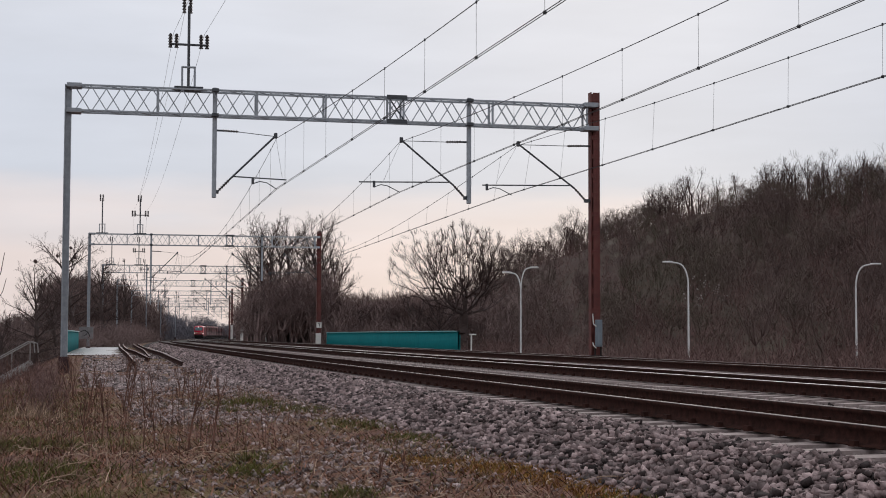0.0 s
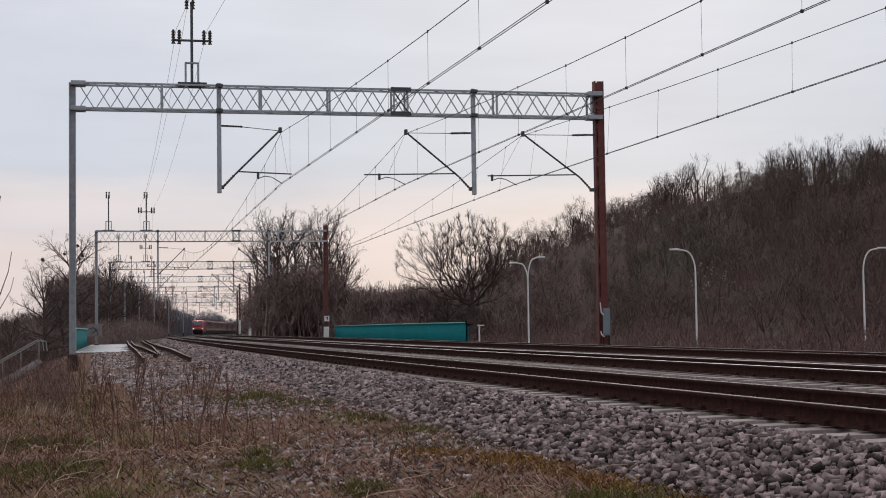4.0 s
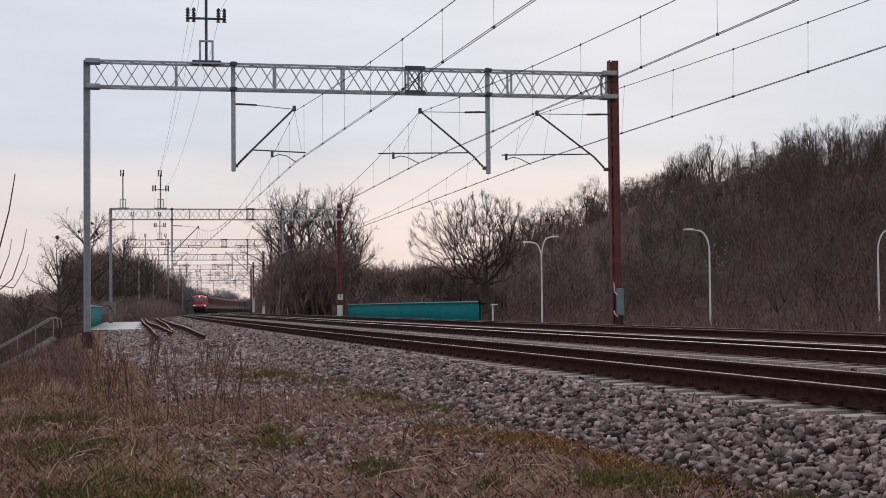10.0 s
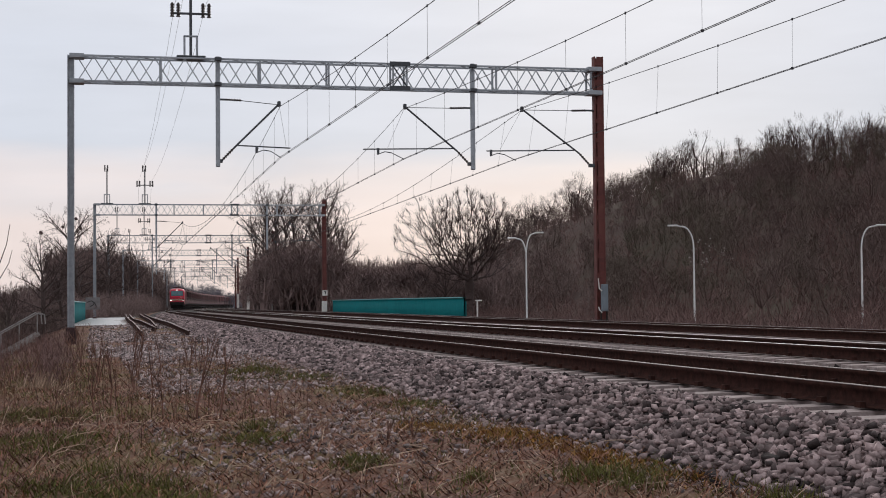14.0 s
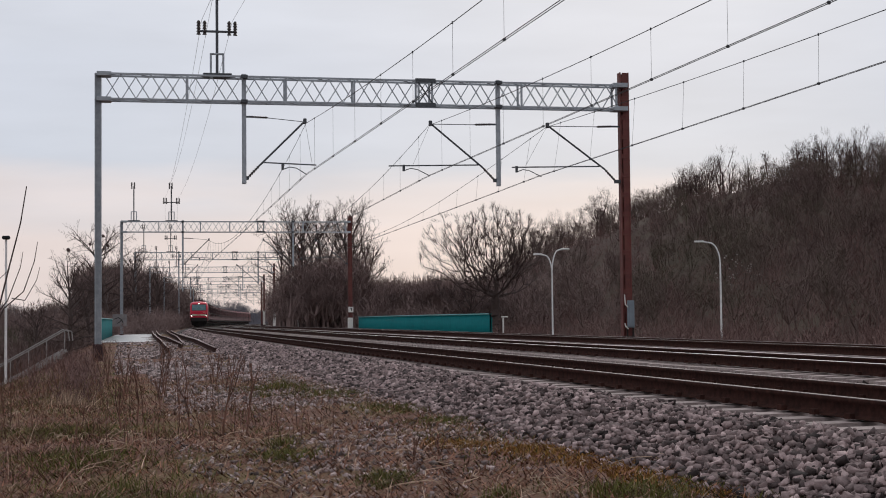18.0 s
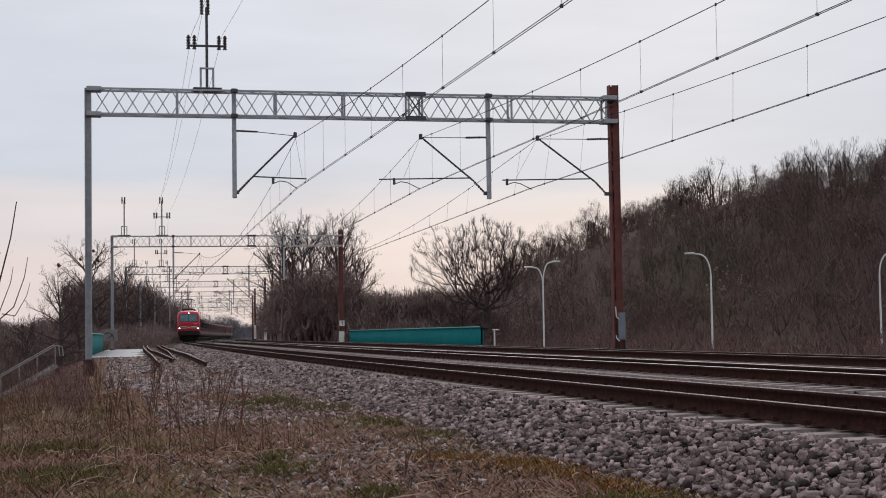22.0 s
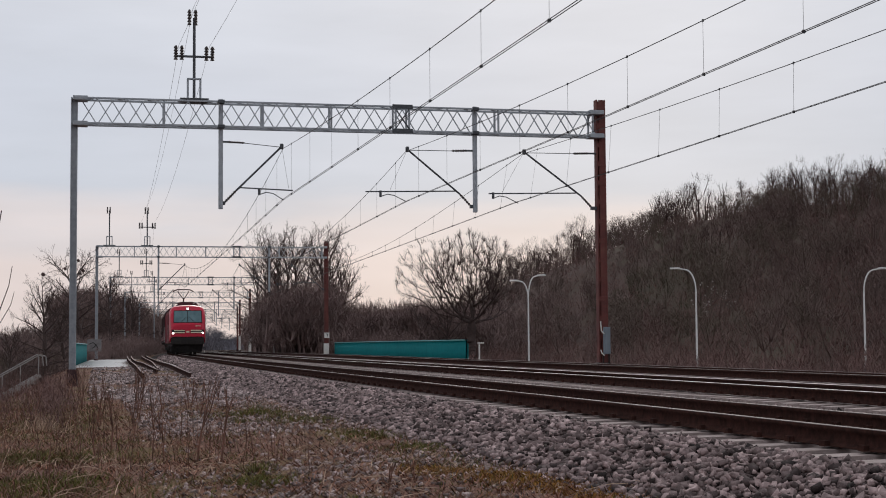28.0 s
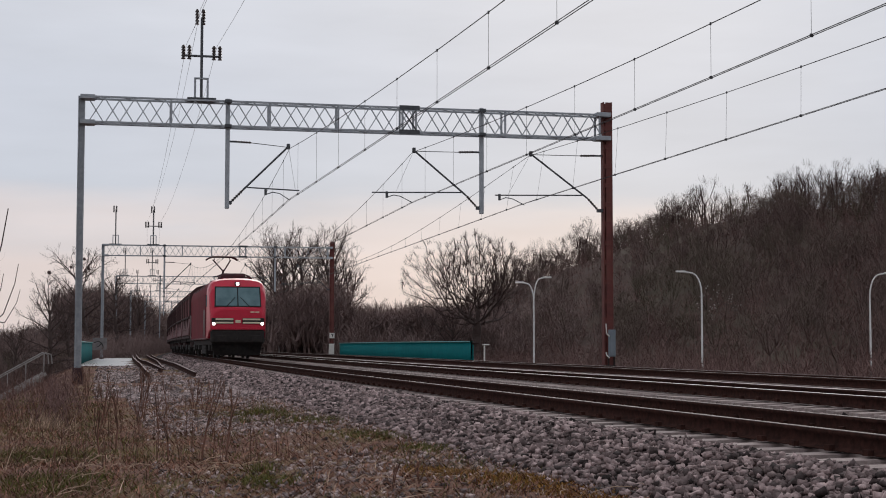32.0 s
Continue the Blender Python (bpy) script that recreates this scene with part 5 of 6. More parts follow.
# ---- street lamps on the road below the hill ----
def lamp(deg, dist, arms, label, top=4.95):
    x, y = spot(deg, dist)
    z0 = base_at(x, y)
    ob = thing("street_lamp", pose(x, y, z0, 0, 0, -deg), label, "street lamp", "street lamps by the road")
    h = top - z0
    part("pole", bar(bmesh.new(), (0, 0, -0.2), (0, 0, h - 1.3), 0.070, 10, 0.05), LAMP_GREY, ob)
    part("base_door", box(bmesh.new(), 0, -0.09, 0.8, 0.12, 0.03, 0.4, 0.01), GALV, ob)
    for s, reach, rise in arms:
        pts = []
        for i in range(7):
            a = i / 6 * math.pi / 2
            pts.append((s * reach * 0.62 * (1 - math.cos(a)), 0, h - 1.3 + (1.3 + rise) * math.sin(a) * 0.95))
        pts.append((s * reach, 0, pts[-1][2] + 0.05))
        arm = part("arm", tube_path(bmesh.new(), pts, 0.042, 8), LAMP_GREY, ob)
        part("lamp_head", box(bmesh.new(), s * (reach + 0.18), 0, pts[-1][2] + 0.02, 0.6, 0.2, 0.10, 0.03), LAMP_GREY, arm, "flat grey lamp head")
    return ob


lamp(16.30, 100, ((-1, 0.75, 0.0), (1, 0.7, 0.35)), "pale grey street lamp with two curved arms", 4.85)
lamp(22.62, 88, ((-1, 1.0, 0.0),), "pale grey street lamp with one curved arm", 4.95)
lamp(28.72, 88, ((1, 0.9, 0.0),), "pale grey street lamp with one curved arm", 4.75)
lamp(34.0, 88, ((1, 0.9, 0.0),), "pale grey street lamp with one curved arm", 4.75)

# ---- lineside things ----
x, y = GX1 - 0.04, GANTRY_YS[0] - 0.36
cab = thing("lineside_cabinet", pose(x, y, 0.28), "blue-grey steel cabinet fixed to the foot of the red post", "cabinet")
part("case", box(bmesh.new(), 0.08, 0, 0.5, 0.22, 0.22, 1.0, 0.015), CABINET, cab)
part("door", box(bmesh.new(), 0.08, -0.118, 0.5, 0.19, 0.015, 0.92, 0.005), CABINET, cab)
part("mounting_leg", box(box(bmesh.new(), -0.04, 0.05, -0.42, 0.05, 0.05, 0.9), 0.18, 0.05, -0.42, 0.05, 0.05, 0.9), UNDER, cab)
for k, (z0, z1) in enumerate(((0.75, 1.22), (-0.05, 0.16))):
    part("cable_pipe", tube_path(bmesh.new(), [(-0.17, -0.05, z1), (-0.15, -0.08, z0 + 0.1), (-0.05, -0.1, z0)], 0.022, 6), WHITE, cab, "pale cable pipe")

def on_post(gy, out, z):
    """A place at the red post of the gantry at gy, out metres before it."""
    return pose(shift(gy), gy, 0, 0, 0, heading(gy)) @ pose(GX1, -out, z)


sign = thing("distance_sign", on_post(127.9, 0.36, 1.25), "small white square plate with a dark figure on the post", "sign")
part("plate", box(bmesh.new(), 0, 0, 0.22, 0.44, 0.02, 0.46, 0.006), WHITE, sign)
part("figure_bar", box(box(bmesh.new(), 0.01, -0.016, 0.33, 0.2, 0.008, 0.06), 0.04, -0.016, 0.2, 0.06, 0.008, 0.2), BLACK, sign)
part("clip", box(bmesh.new(), 0, 0.1, 0.22, 0.1, 0.2, 0.06), GALV_DARK, sign)
for gy in GANTRY_YS[1:5]:
    tall = 1.5 if gy < 130 else 3.5
    ob = part("white_post_sleeve", box(bmesh.new(), 0, 0, tall / 2 - 0.55, 0.42, 0.40, tall, 0.02), WHITE)
    ob.matrix_basis = on_post(gy, 0.02, -0.1 + grade(gy))
    tagged(ob, "white painted lower end of a gantry post", "post sleeve", "white post sleeves")

x, y = spot(14.42, 72)
mk = thing("marker_post", pose(x, y, base_at(x, y)), "low pale marker post with a flat cap", "marker post")
part("stem", bar(bmesh.new(), (0, 0, -0.1), (0, 0, 1.22), 0.04, 8), WHITE, mk)
part("cap", box(bmesh.new(), 0.07, 0, 1.25, 0.32, 0.14, 0.06, 0.02), WHITE, mk)

# stairs with handrails down the bank
def bank_stairs():
    st = thing("bank_stairs", pose(-2.28, 63, -0.62, 0, 0, 8), "concrete bank stairs with pale steel handrails", "stairs")
    n = 11
    stepm = mesh_of(box(bmesh.new(), 0, 0, 0, 0.30, 1.1, 0.16, 0.01), "step")
    for i in range(n):
        ob = part("step", stepm, RAIL_PIPE, st)
        ob.location = (-0.15 - 0.28 * i, 0, -0.1 - 0.16 * i)
    for y in (-0.62, 0.62):
        part("stringer", angle_bar(bmesh.new(), (0.1, y, 0.16), (-0.28 * n, y, -0.16 * n + 0.16), 0.08, 0.13), RAIL_PIPE, st)
        r = part("handrail", tube_path(bmesh.new(), [(0.32, y, 0.55), (0.28, y, 0.93), (0.05, y, 1.0), (-0.28 * n, y, 1.0 - 0.16 * n)], 0.022, 8), RAIL_PIPE, st)
        for i in range(0 if y > 0 else 4):
            part("post", bar(bmesh.new(), (-0.7 * i, y, -0.4 * i), (-0.7 * i, y, 1.0 - 0.4 * i), 0.02, 8), RAIL_PIPE, r)


bank_stairs()

# board with painted scrawl on the post of the second gantry
x, y = -0.05, 127.2
rb = thing("warning_board", pose(x, y, 0.0), "weathered pale board with dark painted scrawl fixed to a post", "board")
part("plate", box(bmesh.new(), 0, 0, 0.75, 1.15, 0.04, 1.0, 0.01), material("stained_board", (0.24, 0.22, 0.22), (0.15, 0.14, 0.14), 3, 0.9, 0, 0.2), rb)
part("bracket", box(bmesh.new(), 0, 0.16, 0.7, 0.3, 0.3, 0.1, 0.01), GALV_DARK, rb)
sc = bmesh.new()
tube_path(sc, [(-0.45, -0.04, 0.85), (-0.1, -0.04, 0.98), (0.15, -0.04, 0.8), (0.0, -0.04, 0.6), (-0.2, -0.04, 0.5)], 0.03, 4)
tube_path(sc, [(0.15, -0.04, 0.8), (0.3, -0.04, 0.5), (0.2, -0.04, 0.35)], 0.03, 4)
part("scrawl", sc, BLACK, rb, "dark painted scrawl")

# ---- cut rails of the lifted track ----
def loose_rail(pts, label):
    sec = RAIL_SECTION
    rows = []
    for i, (x, y, z) in enumerate(pts):
        rows.append([(x + a, y, z + b) for a, b in sec])
    k = len(sec)
    v = np.array(rows).reshape(-1, 3)
    f = [(i * k + j, i * k + (j + 1) % k, (i + 1) * k + (j + 1) % k, (i + 1) * k + j) for i in range(len(pts) - 1) for j in range(k)]
    ob = thing("loose_rail", Matrix(), label, "rail", "cut rails of the lifted track")
    part("rail_bar", mesh_from("rail_bar", v, f), RAIL, ob)
    cut = bmesh.new()
    fc = [cut.verts.new(p) for p in rows[0]]
    cut.faces.new(fc)
    part("cut_end", cut, RAIL, ob)
    top = [[(x + a, y, z + b) for a, b in HEAD_SECTION] for x, y, z in pts]
    tv = np.array(top).reshape(-1, 3)
    tf = [(i * 4 + j, i * 4 + (j + 1) % 4, (i + 1) * 4 + (j + 1) % 4, (i + 1) * 4 + j) for i in range(len(pts) - 1) for j in range(4)]
    part("rail_head", mesh_from("rail_head", tv, tf), SLEEPER, ob, "dusty paler top")
    return ob


for u0, u1, y0 in ((1.78, 1.80, 57.5), (3.5, 3.32, 57.0), (2.62, 2.1, 66.0), (2.78, 2.95, 70.0)):
    pts = []
    for i in range(24):
        k = i / 23
        y = y0 + (131 - y0) * k
        pts.append((u0 + (u1 - u0) * min(1, k * 3) + shift(y), y, -0.16 - 0.16 * (1 - min(1, k * 5))))
    loose_rail(pts, "rusty cut rail lying on the lifted trackbed")

# ---- sleepers, fastenings and stones ----
def sleepers():
    me = bmesh.new()
    vs = []
    for x, w, zt in ((-1.32, 0.14, -0.190), (-0.5, 0.14, -0.178), (0, 0.12, -0.20), (0.5, 0.14, -0.178), (1.32, 0.14, -0.190)):
        vs.append([me.verts.new(p) for p in ((x, -w - 0.02, -0.36), (x, -w, zt), (x, w, zt), (x, w + 0.02, -0.36))])
    for a, b in zip(vs[:-1], vs[1:]):
        for i in range(3):
            me.faces.new((a[i], b[i], b[i + 1], a[i + 1]))
    me.faces.new(vs[0]), me.faces.new(list(reversed(vs[-1])))
    bmesh.ops.recalc_face_normals(me, faces=me.faces[:])
    me = mesh_of(me, "sleeper")
    for key, (off, z) in TRACKS.items():
        fast = bmesh.new()
        i = 0
        y = 4.0 if key != "far" else 14.0
        while y < 185 and i < 280:
            ob = part("sleeper", me, SLEEPER, tracks[key])
            ob.matrix_basis = pose(off + shift(y), y, z + grade(y), 0, 0, heading(y))
            if y < 75 and key != "far":
                for s in (-1, 1):
                    for d in (-0.085, 0.085):
                        box(fast, off + shift(y) + s * 0.7525 + d * 1.1, y, z - 0.145, 0.05, 0.10, 0.05)
            y += 0.65
            i += 1
        if key != "far":
            tagged(part("fastenings", fast, RAIL, tracks[key], "rusty rail clips"), kind="stuff")


sleepers()

BOX_V = np.array([(x, y, z) for z in (-1, 1) for y in (-1, 1) for x in (-1, 1)]) * 0.72
BOX_F = np.array([(0, 2, 3, 1), (4, 5, 7, 6), (0, 1, 5, 4), (2, 6, 7, 3), (0, 4, 6, 2), (1, 3, 7, 5)])
BOX_F = np.concatenate([BOX_F[:, [0, 1, 2]], BOX_F[:, [0, 2, 3]]])


def stones(name, pos, size, seed, label, mat=STONE):
    """Many irregular crushed stones in one mesh."""
    rng = np.random.default_rng(seed)
    n = len(pos)
    v = np.repeat(BOX_V[None], n, axis=0) * rng.uniform(0.72, 1.25, (n, 8, 1)) * rng.uniform(0.75, 1.25, (n, 8, 3))
    v = v * rng.uniform(0.55, 1.3, (n, 1, 3)) * np.array([1.2, 0.95, 0.75])
    x, y, z = v[..., 0], v[..., 1], v[..., 2]
    for k in range(3):
        a = rng.uniform(0, 6.283, n) if k < 2 else rng.uniform(-0.7, 0.7, n)
        c, s = np.cos(a)[:, None], np.sin(a)[:, None]
        x, y = x * c - y * s, x * s + y * c
        if k < 2:
            a = rng.uniform(-0.7, 0.7, n)
            c, s = np.cos(a)[:, None], np.sin(a)[:, None]
            y, z = y * c - z * s, y * s + z * c
    v = np.stack([x, y, z], axis=-1) * size[:, None, None] + pos[:, None, :]
    f = (BOX_F[None] + (np.arange(n) * 8)[:, None, None]).reshape(-1, 3)
    ob = part(name, mesh_from(name, v.reshape(-1, 3), f), mat)
    return tagged(ob, label, "ballast", kind="stuff")


def bank_z(u):
    """Height of the ballast slope beside the near track."""
    return np.interp(u, [3.59, 4.89, 5.4, 20], [-0.60, -0.26, -0.24, -0.24])


def scatter_ballast():
    rng = np.random.default_rng(11)
    bend = lambda y: (y - BEND_Y) ** 2 * BEND / 2
    P, S = [], []
    for y0, y1, gap, size in ((6, 15, 0.060, 0.036), (15, 26, 0.062, 0.038), (26, 46, 0.074, 0.046), (46, 82, 0.105, 0.062), (82, 136, 0.14, 0.085)):
        for layer in (0, 1):
            u, y = np.meshgrid(np.arange(3.6 if y0 < 82 else 4.4, 5.38, gap) + gap * 0.5 * layer, np.arange(y0, y1, gap) + gap * 0.5 * layer)
            u, y = u.ravel() + rng.uniform(-0.4, 0.4, u.size) * gap, y.ravel() + rng.uniform(-0.4, 0.4, u.size) * gap
            if layer:
                some = rng.uniform(0, 1, u.size) < 0.74
                u, y = u[some], y[some]
            n = len(u)
            z = bank_z(u) + rng.uniform(-0.022, 0.022, n) + (0.032 if layer else -0.018)
            P.append(np.stack([u + bend(y), y, z], 1))
            S.append(size * rng.uniform(0.55, 1.2, n))
    n = 1300
    u, y = rng.uniform(5.15, 5.42, n), rng.uniform(9, 34, n)
    P.append(np.stack([u + bend(y), y, -0.235 + rng.uniform(-0.03, 0.02, n)], 1))
    S.append(0.03 * rng.uniform(0.6, 1.3, n))
    P, S = np.concatenate(P), np.concatenate(S)
    close = P[:, 1] < 26
    stones("shoulder_stones", P[close], S[close], 1, "grey crushed stones of the ballast shoulder")
    stones("far_shoulder_stones", P[~close], S[~close], 4, "grey crushed stones of the ballast shoulder further on")
    P, S = [], []
    for y0, y1, dens in ((10, 22, 170), (22, 36, 70)):
        for u0, u1 in ((5.4, 5.86), (5.95, 7.3), (7.5, 10.1)):
            n = int((y1 - y0) * (u1 - u0) * dens)
            u, y = rng.uniform(u0, u1, n), rng.uniform(y0, y1, n)
            P.append(np.stack([u + bend(y), y, np.full(n, -0.262) + rng.uniform(-0.02, 0.03, n)], 1))
            S.append(0.036 * rng.uniform(0.6, 1.3, n))
    stones("track_stones", np.concatenate(P), np.concatenate(S), 2, "grey crushed stones between the sleepers")
    # the lifted trackbed and strays in the grass
    P, S = [], []
    for n, u0, u1, y0, y1, size in ((12000, 0.6, 3.9, 21, 40, 0.036), (8000, -0.2, 4.0, 38, 82, 0.055), (2500, 0.4, 3.8, 12, 24, 0.028), (2200, 0.3, 3.8, 7, 16, 0.022)):
        u, y = rng.uniform(u0, u1, n), rng.uniform(y0, y1, n)
        keep = rng.uniform(0, 1, n) < np.clip(0.45 + 0.9 * np.array([noise.noise(Vector((a * 0.5, b * 0.18, 3))) for a, b in zip(u, y)]), 0.08, 1)
        u, y = u[keep], y[keep]
        z = np.array([ground_z(a, b) for a, b in zip(u, y)])
        P.append(np.stack([u + bend(y), y, z + 0.006], 1))
        S.append(size * rng.uniform(0.5, 1.3, len(u)))
    stones("trackbed_stones", np.concatenate(P), np.concatenate(S), 3, "old pale grey ballast stones among weeds", DUSTY)


scatter_ballast()


# ---- grass, straw and weeds ----
def blades(name, base, length, width, lean, mat, label, seed, segs=2, category="grass"):
    """Thin bent blades: base points, lengths, widths, and how far each leans over."""
    rng = np.random.default_rng(seed)
    n = len(base)
    az = rng.uniform(0, 6.283, n)
    d = np.stack([np.cos(az), np.sin(az), np.zeros(n)], 1)
    side = np.stack([-np.sin(az + 0.7), np.cos(az + 0.7), np.zeros(n)], 1)
    v = []
    for i in range(segs + 1):
        k = i / segs
        p = base + d * (length * lean * k ** 1.6)[:, None] + np.array([0, 0, 1]) * (length * np.sqrt(np.clip(1 - lean ** 2, 0.01, 1)) * k)[:, None]
        w = side * (width * (1 - 0.75 * k))[:, None]
        v += [p - w, p + w]
    v = np.stack(v, 1).reshape(-1, 3)
    b = (np.arange(n) * 2 * (segs + 1))[:, None]
    f = np.concatenate([b + np.array([[2 * i, 2 * i + 1, 2 * i + 3, 2 * i + 2]]) for i in range(segs)])
    ob = part(name, mesh_from(name, v, f), mat)
    return tagged(ob, label, category, kind="stuff")


def field(n, u0, u1, y0, y1, seed, near=1.0, patch=None, limit=0.0, freq=0.5):
    """Places on the ground, denser near the camera, in patches of noise."""
    rng = np.random.default_rng(seed)
    y = y0 + (y1 - y0) * rng.uniform(0, 1, n) ** near
    u = rng.uniform(u0, u1, n)
    if patch is not None:
        k = np.array([noise.noise(Vector((a * freq, b * freq, patch))) for a, b in zip(u, y)])
        keep = k + rng.normal(0, 0.12, n) > limit
        u, y = u[keep], y[keep]
    z = np.array([ground_z(a, b) for a, b in zip(u, y)])
    return np.stack([u + (y - BEND_Y) ** 2 * BEND / 2, y, z], 1), rng


def plants():
    p, r = field(5500, -3.5, 3.75, 6.5, 34, 31, 1.7)
    blades("dry_grass", p, r.uniform(0.06, 0.2, len(p)), r.uniform(0.003, 0.006, len(p)), r.uniform(0.8, 0.99, len(p)), STRAW, "short dry grass and straw litter", 1)
    p, r = field(62000, -3.5, 3.95, 6.5, 36, 32, 1.8)
    p[:, 2] += r.uniform(0, 0.025, len(p))
    blades("dead_litter", p, r.uniform(0.03, 0.13, len(p)), r.uniform(0.003, 0.010, len(p)), r.uniform(0.75, 0.998, len(p)), LITTER, "matted brown dead leaves and stems", 2, 1)
    p, r = field(30000, -3.0, 3.95, 6.5, 32, 33, 1.5, 7.0, 0.2, 0.45)
    blades("green_grass", p, r.uniform(0.03, 0.09, len(p)), r.uniform(0.004, 0.007, len(p)), r.uniform(0.3, 0.95, len(p)), GREEN, "patches of young green grass", 3)
    for name, mat, label, spots in (("orange_moss", MOSS, "patches of low orange-brown moss", ((17.2, 13.7, 0.5), (18.6, 13.0, 0.4), (21.5, 11.6, 0.45), (23.3, 11.0, 0.5), (12.6, 14.8, 0.35), (20.0, 12.2, 0.35), (15.5, 14.2, 0.3))),
                                    ("young_grass", GREEN, "low patches of yellow-green young grass", ((10.9, 20.7, 0.7), (12.2, 18.0, 0.5), (22.3, 11.3, 0.35), (25.7, 10.2, 0.35), (5.5, 27.5, 0.8), (7.8, 25.0, 0.7), (6.1, 14.2, 0.3), (9.8, 12.0, 0.22),
                                                                                                       (-0.6, 11.2, 0.5), (1.6, 10.5, 0.5), (19.6, 10.8, 0.3), (-1.6, 15.0, 0.6), (-2.2, 19.0, 0.8)))):
        P = []
        rr = np.random.default_rng(77)
        for deg, dist, rad in spots:
            x0, y0 = spot(deg, dist)
            n = int((5600 if name == "orange_moss" else 2600) * rad)
            x, y = rr.normal(x0, rad * 0.55, n), rr.normal(y0, rad * 0.8, n)
            P.append(np.stack([x, y, [base_at(a_, b_) for a_, b_ in zip(x, y)]], 1))
        P = np.concatenate(P)
        low = name == "orange_moss"
        blades(name, P, rr.uniform(0.02, 0.06 if low else 0.10, len(P)), rr.uniform(0.005, 0.013 if low else 0.008, len(P)), rr.uniform(0.4, 0.98, len(P)), mat, label, 8)
    # long pale stalks lying about
    p, r = field(2600, -3.5, 3.6, 6.5, 28, 34, 1.6, 1.0, -0.15, 0.6)
    p[:, 2] += 0.03
    blades("fallen_stalks", p, r.uniform(0.08, 0.42, len(p)), r.uniform(0.003, 0.007, len(p)), r.uniform(0.95, 0.995, len(p)), STRAW, "pale fallen stalks lying on the ground", 4, 3)
    p, r = field(11000, -2.5, 3.8, 6.5, 26, 38, 1.7, 4.0, -0.12, 0.7)
    p[:, 2] += r.uniform(0.005, 0.03, len(p))
    blades("straw_flecks", p, r.uniform(0.03, 0.09, len(p)), r.uniform(0.003, 0.0065, len(p)), r.uniform(0.93, 0.999, len(p)), STRAW, "short broken pieces of pale straw on bare soil", 10, 1)
    # upright weeds on the old trackbed and the bank
    p, r = field(1700, -3.2, 2.0, 14, 46, 35, 1.0, 2.0, 0.0, 0.35)
    blades("dry_weeds", p, r.uniform(0.25, 0.8, len(p)), r.uniform(0.003, 0.006, len(p)), r.uniform(0.03, 0.35, len(p)), WEED, "upright dry reddish-brown weeds", 5, 3, "weeds")
    p, r = field(24000, -9.0, -0.3, 8, 92, 36, 1.3)
    blades("bank_grass", p, r.uniform(0.05, 0.24, len(p)), r.uniform(0.003, 0.008, len(p)), r.uniform(0.6, 0.99, len(p)), WEED, "tall dead grass and weeds on the bank", 6, 3)
    p, r = field(22000, -7.0, 0.5, 7.5, 45, 39, 1.3, 5.0, -0.02, 0.4)
    blades("bank_green", p, r.uniform(0.05, 0.15, len(p)), r.uniform(0.004, 0.007, len(p)), r.uniform(0.4, 0.95, len(p)), GREEN, "olive green grass on the bank", 9)
    p, r = field(750, -7.0, 0.2, 7.5, 45, 37, 1.3)
    blades("bank_straw", p, r.uniform(0.12, 0.42, len(p)), r.uniform(0.003, 0.006, len(p)), r.uniform(0.75, 0.99, len(p)), STRAW, "pale dead stalks on the bank", 7, 3)


plants()


def tuft(deg, dist, s, mat, label):
    x, y = spot(deg, dist)
    rng = np.random.default_rng(int(dist * 10))
    n = 110
    base = np.stack([rng.normal(0, 0.10 * s, n), rng.normal(0, 0.10 * s, n), np.zeros(n)], 1)
    ob = blades("grass_tuft", base, rng.uniform(0.07, 0.20, n) * s, np.full(n, 0.005), rng.uniform(0.05, 0.85, n), mat, label, int(abs(deg) * 10), 3)
    ob.location = (x, y, base_at(x, y))


for deg, dist, s in ((6.0, 27, 1.5), (5.4, 25, 1.0), (6.9, 26, 1.0), (9.7, 11.5, 0.5), (18.5, 10.2, 0.9), (20.3, 10.0, 1.0), (6.0, 15.0, 0.8), (0.4, 12.0, 1.1), (14.2, 10.4, 0.6), (25.6, 9.3, 0.9), (26.4, 9.2, 0.7), (2.5, 11.2, 0.9)):
    tuft(deg, dist, s, GREEN, "tuft of young green grass in dry litter")
for deg, dist, s in ((-1.9, 24.0, 2.0), (-1.75, 24.1, 1.6)):
    tuft(deg, dist, s, STRAW, "bleached clump of dead bent grass on the bank")

# long pale stalks that lie bent on the ground
def bent_stalk(deg, dist, length, turn, rise):
    x, y = spot(deg, dist)
    ob = thing("dry_stalk", pose(x, y, base_at(x, y) + 0.03, 0, 0, turn), "pale dry broken stalk lying bent on the ground", "stalk", "fallen dry stalks")
    pts = [(length * k / 5, 0.08 * length * math.sin(2.5 * k), rise * math.sin(math.pi * k / 5)) for k in range(6)]
    part("stem", tube_path(bmesh.new(), pts, 0.0038, 5), STRAW, ob)
    part("side_shoot", tube_path(bmesh.new(), [pts[3], (pts[3][0] + 0.12 * length, 0.1 * length, pts[3][2] + 0.03), (pts[3][0] + 0.25 * length, 0.22 * length, 0.02)], 0.0028, 5), STRAW, ob)


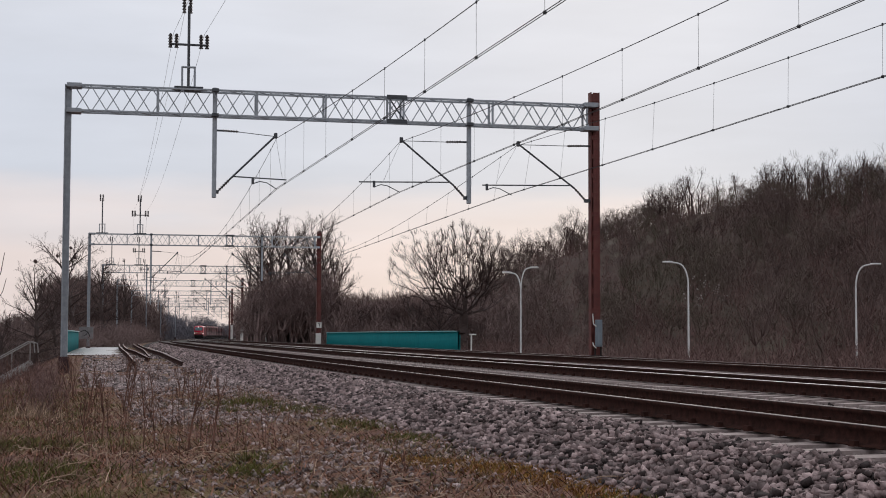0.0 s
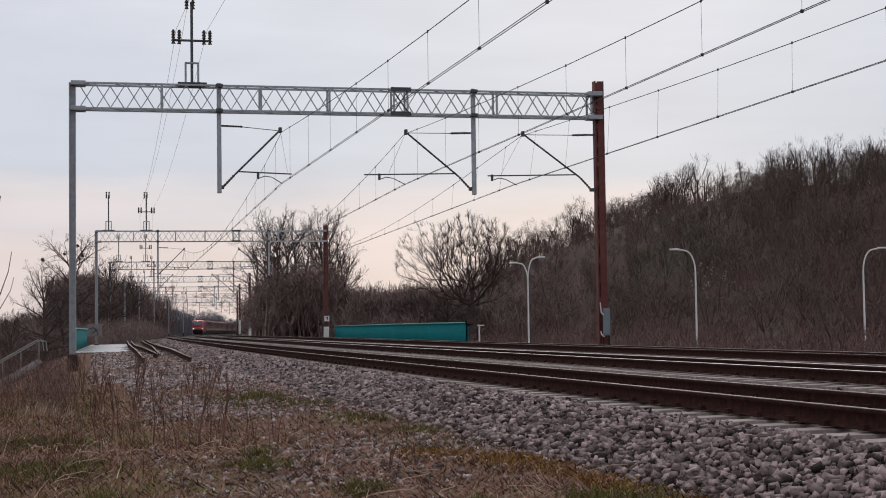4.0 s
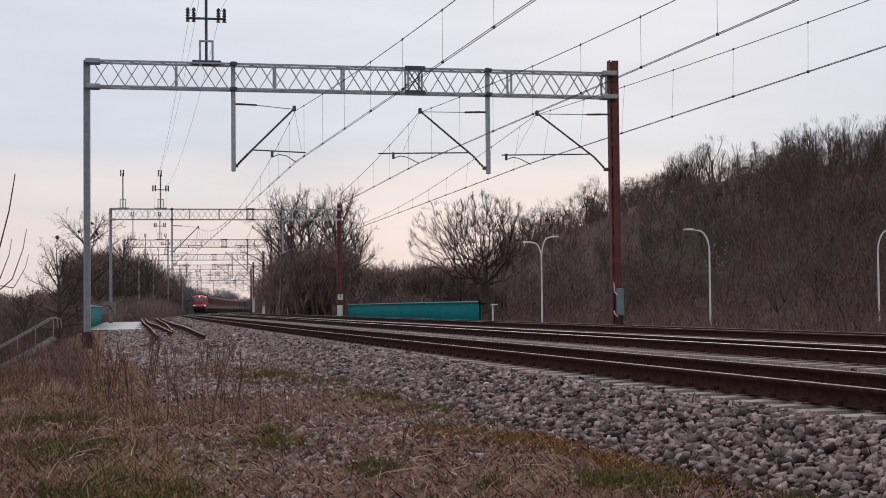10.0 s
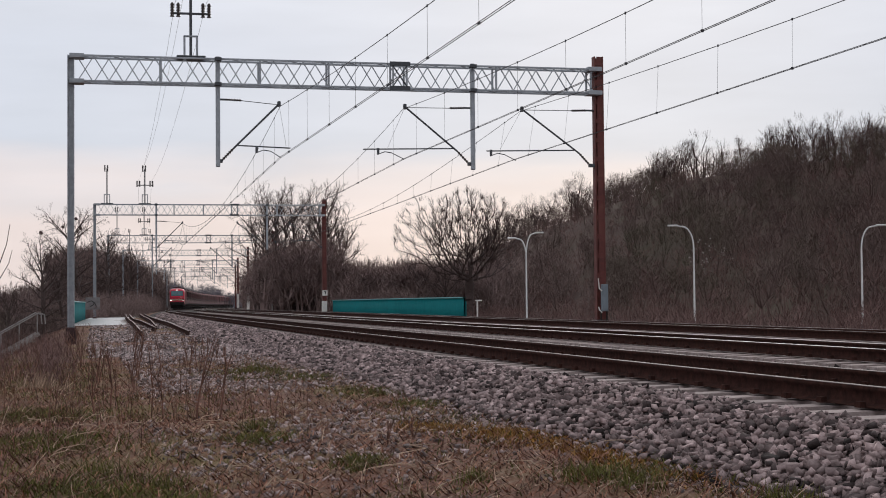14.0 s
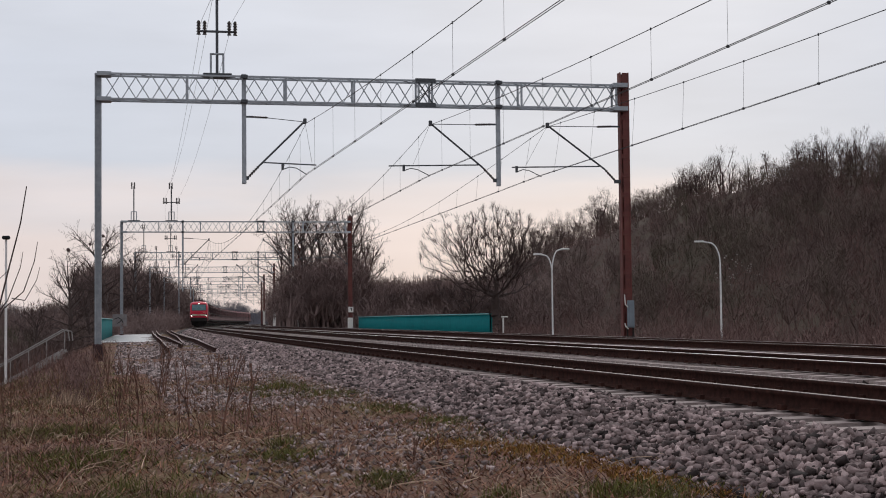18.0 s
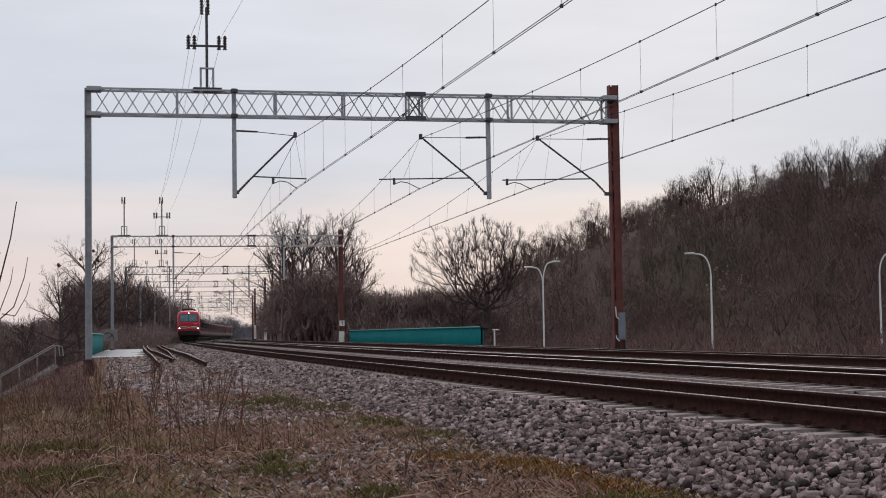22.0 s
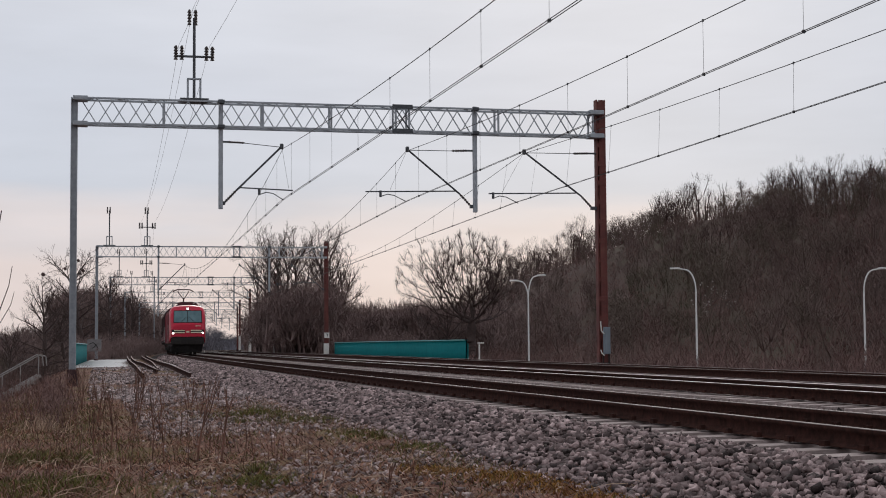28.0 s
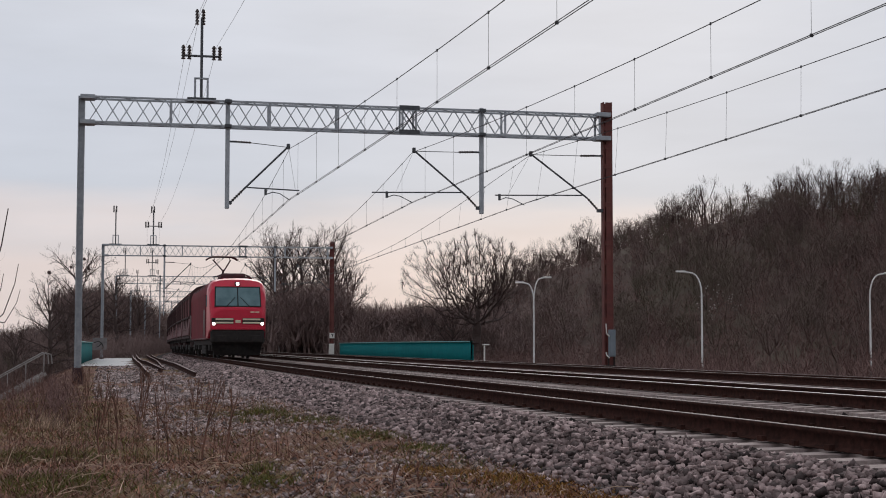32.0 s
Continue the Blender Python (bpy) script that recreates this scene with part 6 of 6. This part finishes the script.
srng = random.Random(41)
for deg, dist, length, turn in ((11.4, 11.8, 1.3, 65), (9.8, 11.2, 0.6, 10), (10.3, 11.4, 0.5, -40), (-1.4, 14.2, 0.5, 35), (-1.6, 13.6, 0.45, 50), (-1.0, 15.0, 0.5, 20), (22.0, 11.6, 0.5, 0), (23.4, 11.3, 0.4, -70), (3.9, 17.0, 0.7, 60), (5.2, 16.0, 0.6, 30)):
    bent_stalk(deg, dist, length, turn, 0.05)
for i in range(34):
    bent_stalk(srng.uniform(-3.2, 21), srng.uniform(9.6, 19), srng.uniform(0.2, 0.6), srng.uniform(-180, 180), srng.uniform(0.01, 0.07))

# sapling twigs near the camera
def sapling(deg, dist, h, seed, label, stems=1):
    x, y = spot(deg, dist)
    segs = grow(seed, h, 2, 0.4, 0.010, 0.4, 0.5, stems, 0.0035)
    ob = thing("sapling", pose(x, y, base_at(x, y)), label, "sapling", "thin saplings")
    part("stem", mesh_from("stem", *branches_mesh([s for s in segs if s[4] == 0], 4)), WEED, ob)
    tagged(part("fine_branching", mesh_from("fine_branching", *branches_mesh([s for s in segs if s[4] > 0], 4)), WEED, ob), kind="stuff")


sapling(3.75, 16.5, 1.25, 3, "thin bare reddish sapling among stones")
sapling(2.6, 18.0, 0.9, 4, "thin bare reddish sapling among stones")
sapling(10.9, 13.0, 0.5, 5, "thin bare weed stem in the grass")
sapling(12.0, 13.5, 0.45, 6, "thin bare weed stem in the grass")
for i in range(16):
    r_ = random.Random(i)
    sapling(r_.uniform(-1.4, 4.8), r_.uniform(17, 34), r_.uniform(0.6, 1.3), 100 + i, "thin bare reddish sapling among stones", r_.choice((1, 2)))
# a thin young tree that leans over the bank
def leaning_tree():
    d = 14.0

    def path(*pts):
        return [Vector((d * math.tan(radians(deg)), d, z)) for deg, z in pts]
    runs = ((path((-4.9, -1.3), (-4.78, -0.4), (-4.65, 0.35), (-4.37, 0.83), (-3.96, 1.25), (-3.59, 1.62), (-3.38, 1.95)), 0.012, 0),
            (path((-4.37, 0.75), (-4.16, 0.85), (-3.48, 1.0), (-3.10, 1.27), (-2.98, 1.45)), 0.007, 2),
            (path((-4.30, 0.84), (-4.04, 0.92), (-3.59, 1.22), (-3.50, 1.36)), 0.006, 2),
            (path((-3.9, 0.94), (-3.43, 0.92), (-3.02, 1.10), (-2.9, 1.22)), 0.005, 2),
            (path((-4.9, 0.62), (-4.68, 1.03), (-3.98, 1.20)), 0.006, 2),
            (path((-4.62, 0.42), (-4.9, 0.75), (-5.2, 1.3)), 0.006, 2),
            (path((-3.75, 1.45), (-3.52, 1.50), (-3.40, 1.62)), 0.004, 5),
            (path((-3.66, 1.18), (-3.58, 1.30), (-3.62, 1.42)), 0.004, 5),
            (path((-4.1, 1.1), (-4.2, 1.35), (-4.15, 1.5)), 0.004, 5))
    base = runs[0][0][0].copy()
    segs = []
    for pts, r, lvl in runs:
        n = len(pts) - 1
        for i in range(n):
            segs.append((pts[i] - base, pts[i + 1] - base, r * (1 - 0.6 * i / n), r * (1 - 0.6 * (i + 1) / n), lvl))
    tree(pose(*base), segs, "thin young bare tree leaning over the bank", "young trees on the bank", 4)


leaning_tree()

# a slim lamp post below the bank
x, y = spot(-4.1, 60)
ob = thing("street_lamp", pose(x, y, base_at(x, y)), "slim pale lamp post standing below the bank", "street lamp")
h = 3.9 - base_at(x, y)
post_ = part("post", bar(bmesh.new(), (0, 0, -0.2), (0, 0, h), 0.055, 8, 0.04), LAMP_GREY, ob)
part("lamp_head", box(bmesh.new(), 0, 0, h + 0.06, 0.3, 0.3, 0.14, 0.04), BLACK, post_, "small dark lamp head")

motions()
